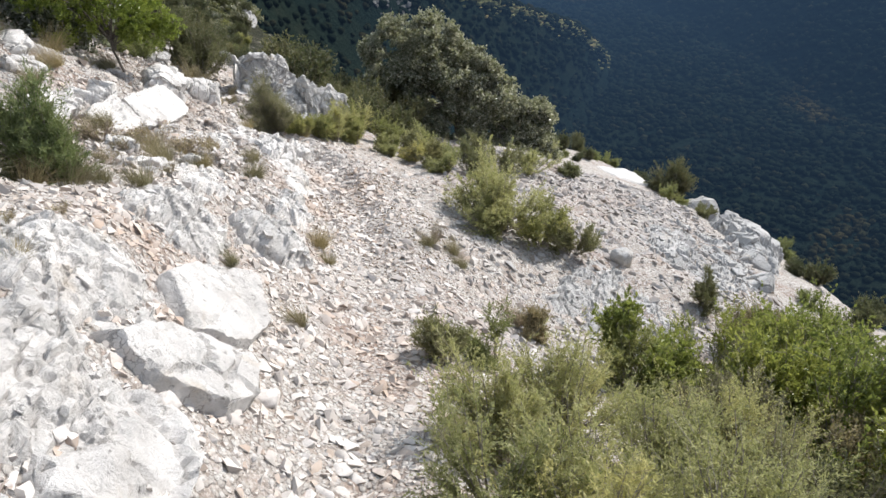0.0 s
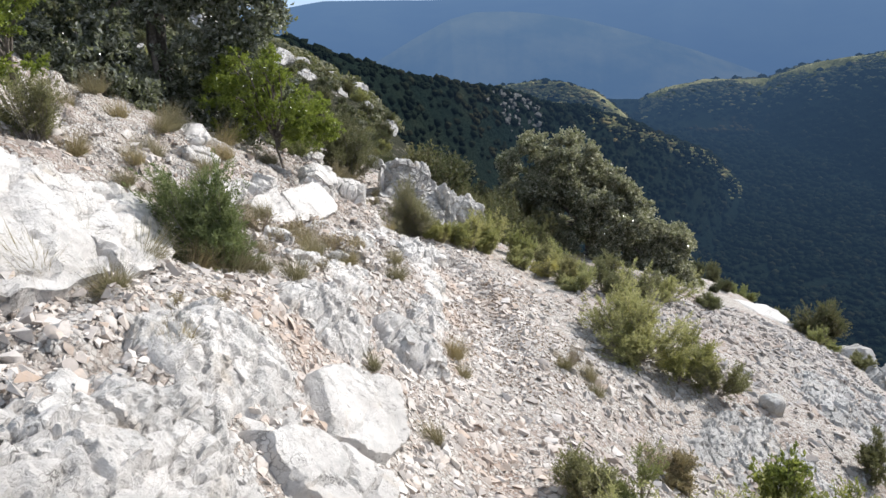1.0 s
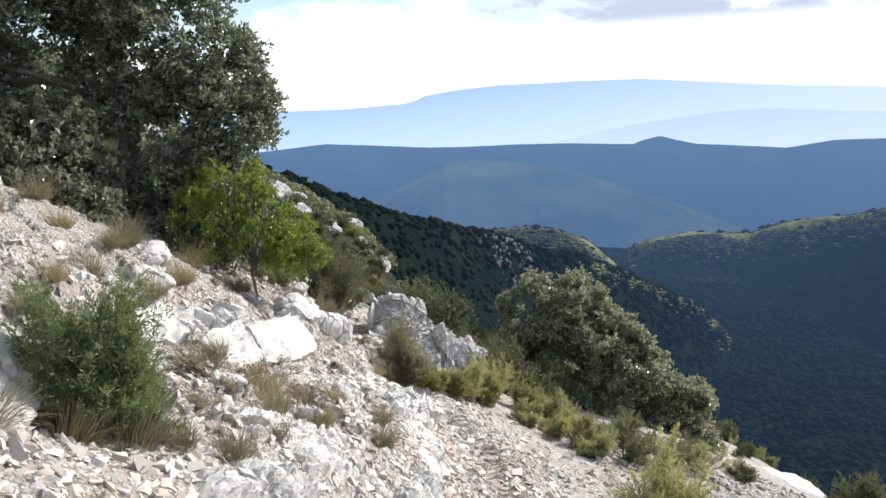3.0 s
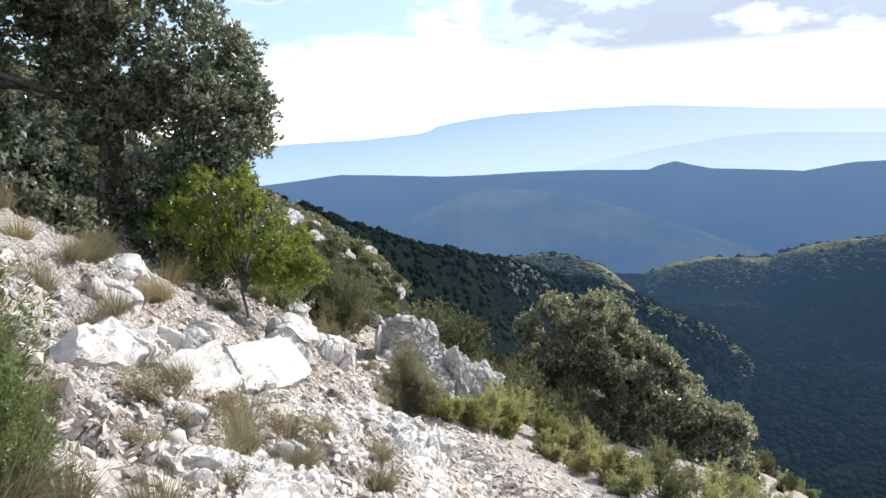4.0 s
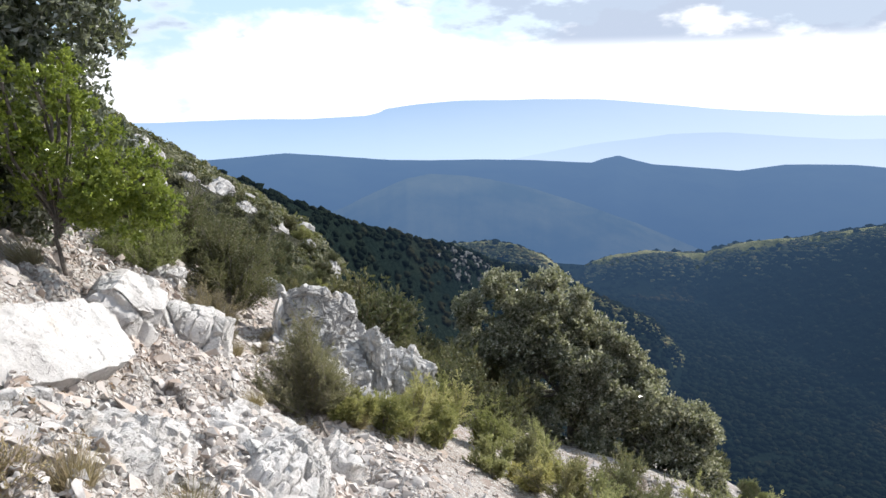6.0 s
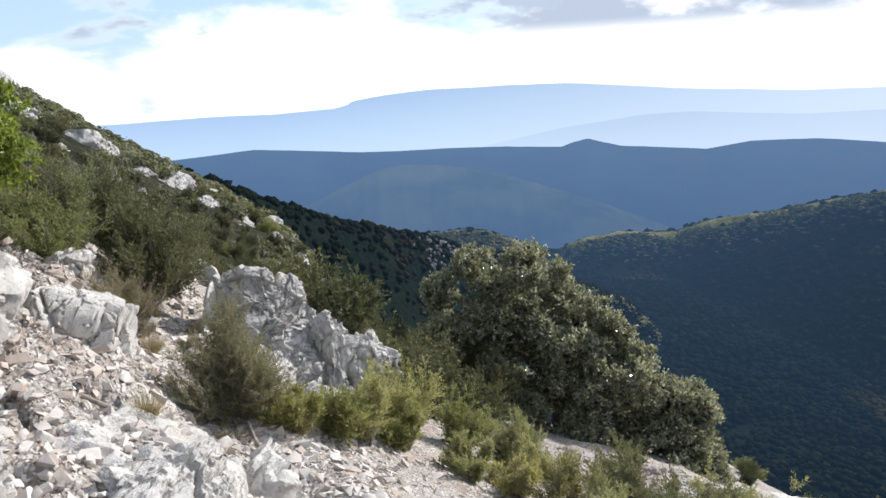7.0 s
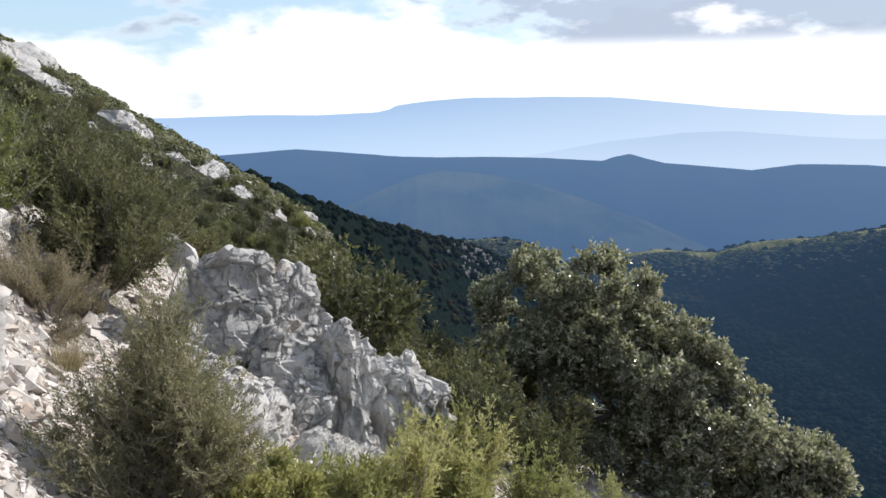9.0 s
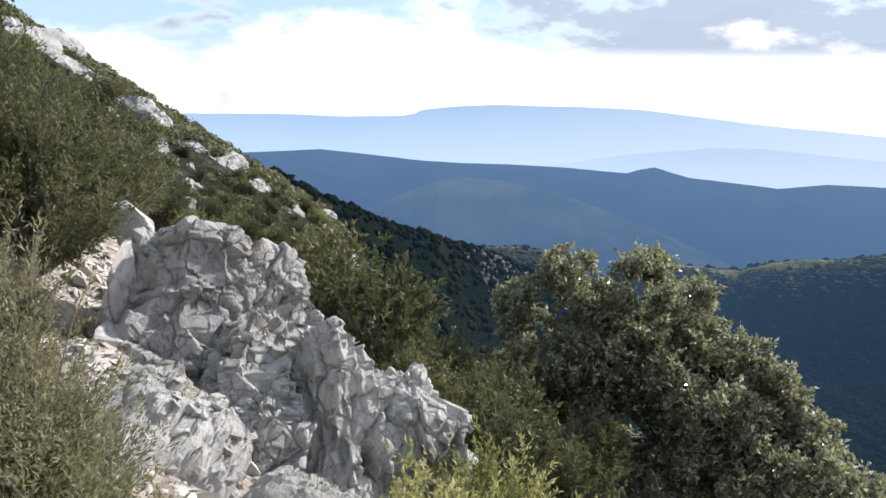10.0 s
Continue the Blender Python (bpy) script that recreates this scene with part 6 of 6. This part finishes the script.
def rubble(n, x, y, size):
    fr, z = frames_on(x, y, rng), near_z(x, y)
    kind = rng.integers(0, len(chips), n)
    vs, fs, k = [], [], 0
    for c, (v, f) in enumerate(chips):
        sel = np.where(kind == c)[0]
        w = np.einsum("nij,vj->nvi", fr[sel], v) * size[sel][:, None, None]
        w += np.stack([x[sel], y[sel], z[sel] + size[sel] * 0.02], -1)[:, None]
        vs.append(w.reshape(-1, 3))
        fs.append((f[None] + (np.arange(len(sel)) * len(v))[:, None, None]).reshape(-1, 3) + k)
        k += len(sel) * len(v)
    return np.concatenate(vs), np.concatenate(fs)


n = 104000
y = 0.4 + 13.0 * rng.uniform(0, 1, n) ** 1.15
x = path_x(y) + np.where(rng.uniform(0, 1, n) < 0.38, rng.normal(0, 0.5, n), rng.uniform(-3.5, 2.2, n))
far_side = rng.uniform(0, 1, n) < 0.27
y = np.where(far_side, rng.uniform(4.5, 14.0, n), y)
x = np.where(far_side, rng.uniform(-0.5, 4.6, n), x)
size = np.minimum(0.007 + 0.0105 * rng.exponential(1.0, n) ** 1.5, 0.085) * (0.85 + 0.03 * y)
bank = rng.uniform(0, 1, n) < 0.32
plates = rng.uniform(0, 1, n) < 0.36
y = np.where(bank, np.where(plates, rng.uniform(6.2, 10.2, n), rng.uniform(1.2, 6.5, n)), y)
x = np.where(bank, np.where(plates, rng.uniform(-4.0, -1.9, n), rng.uniform(-3.4, -1.2, n)), x)
size = np.where(bank, np.minimum(0.008 + 0.0115 * rng.exponential(1.0, n) ** 1.4, 0.06), size)
scree = far_side & ~bank
v, f = rubble(int(scree.sum()), x[scree], y[scree], size[scree] * 1.3)
loose = mesh_of("scree", v, f, SCREE, True)
loose.set_sharp_from_angle(angle=radians(48))
tagged(new("scree", loose), "weathered grey limestone scree on the slope below the path", "scree", kind="stuff")
x, y, size = x[~scree], y[~scree], size[~scree]
v, f = rubble(len(x), x, y, size)
gravel = mesh_of("gravel", v, f, GRAVEL, True)
gravel.set_sharp_from_angle(angle=radians(48))
tagged(new("gravel", gravel), "loose pale limestone gravel covering the path", "gravel", kind="stuff")

stone_meshes = [worn(*angular_block(rng), STONE, rng) for _ in range(10)]
n = 280
y = rng.uniform(0.8, 11.5, n)
x = path_x(y) + rng.normal(0, 1.3, n)
fr, z = frames_on(x, y, rng), near_z(x, y)
size = 0.022 + 0.013 * rng.exponential(1.0, n)
for i in range(n):
    ob = child("stone", stone_meshes[i % 10], ground)
    s = min(size[i], 0.085)
    m = Matrix(fr[i].tolist()).to_4x4()
    ob.matrix_world = Matrix.Translation((x[i], y[i], z[i] + 0.02 * s)) @ m @ Matrix.Diagonal((s, s * 0.8, s * 0.5, 1))

rock("stone", "rust-stained stone lying beside the path", (0.07, 0.05, 0.04), on(-1.16, 2.6, 0.02), (10, 20, 30), STONE, seed=410, n=6, cuts=8)


def branch(name, label, points, r0, r1):
    ob = new(name, mesh_of(name, *tube([on(x, y, up) for x, y, up in points], np.linspace(r0, r1, len(points)), 7), TWIG, True))
    return tagged(ob, label, "branch")


branch("dead_branch", "short grey dead branch lying on rubble", ((-2.85, 9.75, 0.10), (-2.75, 9.6, 0.06), (-2.66, 9.5, 0.03), (-2.58, 9.42, 0.04)), 0.010, 0.016)
branch("root", "bleached root running across the path", ((-3.6, 8.75, 0.0), (-3.4, 8.7, 0.05), (-3.2, 8.75, 0.04), (-3.0, 8.7, 0.06), (-2.85, 8.78, -0.02)), 0.017, 0.009)

# fallen leaves and broken twigs between the stones
rng = np.random.default_rng(450)
n = 17000
y = rng.uniform(4.0, 12.0, n)
x = path_x(y) + rng.uniform(-1.9, 1.2, n)
# denser litter in one spot, also darkening ground that lies in shade
near = rng.uniform(0, 1, n) < 0.3
x, y = np.where(near, rng.normal(-4.1, 0.45, n), x), np.where(near, rng.normal(10.9, 0.6, n), y)
keep = vnoise(np.stack([x, y, 0 * x], -1) * 1.3, 91) > 0.05
x, y = x[keep], y[keep]
base = np.stack([x, y, near_z(x, y) + 0.012], -1)
way = unit(np.cross(surface_normal(x, y), rng.normal(size=(len(x), 3))) + rng.normal(size=(len(x), 3)) * 0.2)
ln = rng.uniform(0.015, 0.05, len(x))
v, f = leaf_quads(base, way, ln, ln * rng.uniform(0.15, 0.5, len(x)), rng)
tagged(new("leaf_litter", mesh_of("leaf_litter", v, f, LITTER)), "dry brown leaves and twigs fallen between the stones", "litter", kind="stuff")
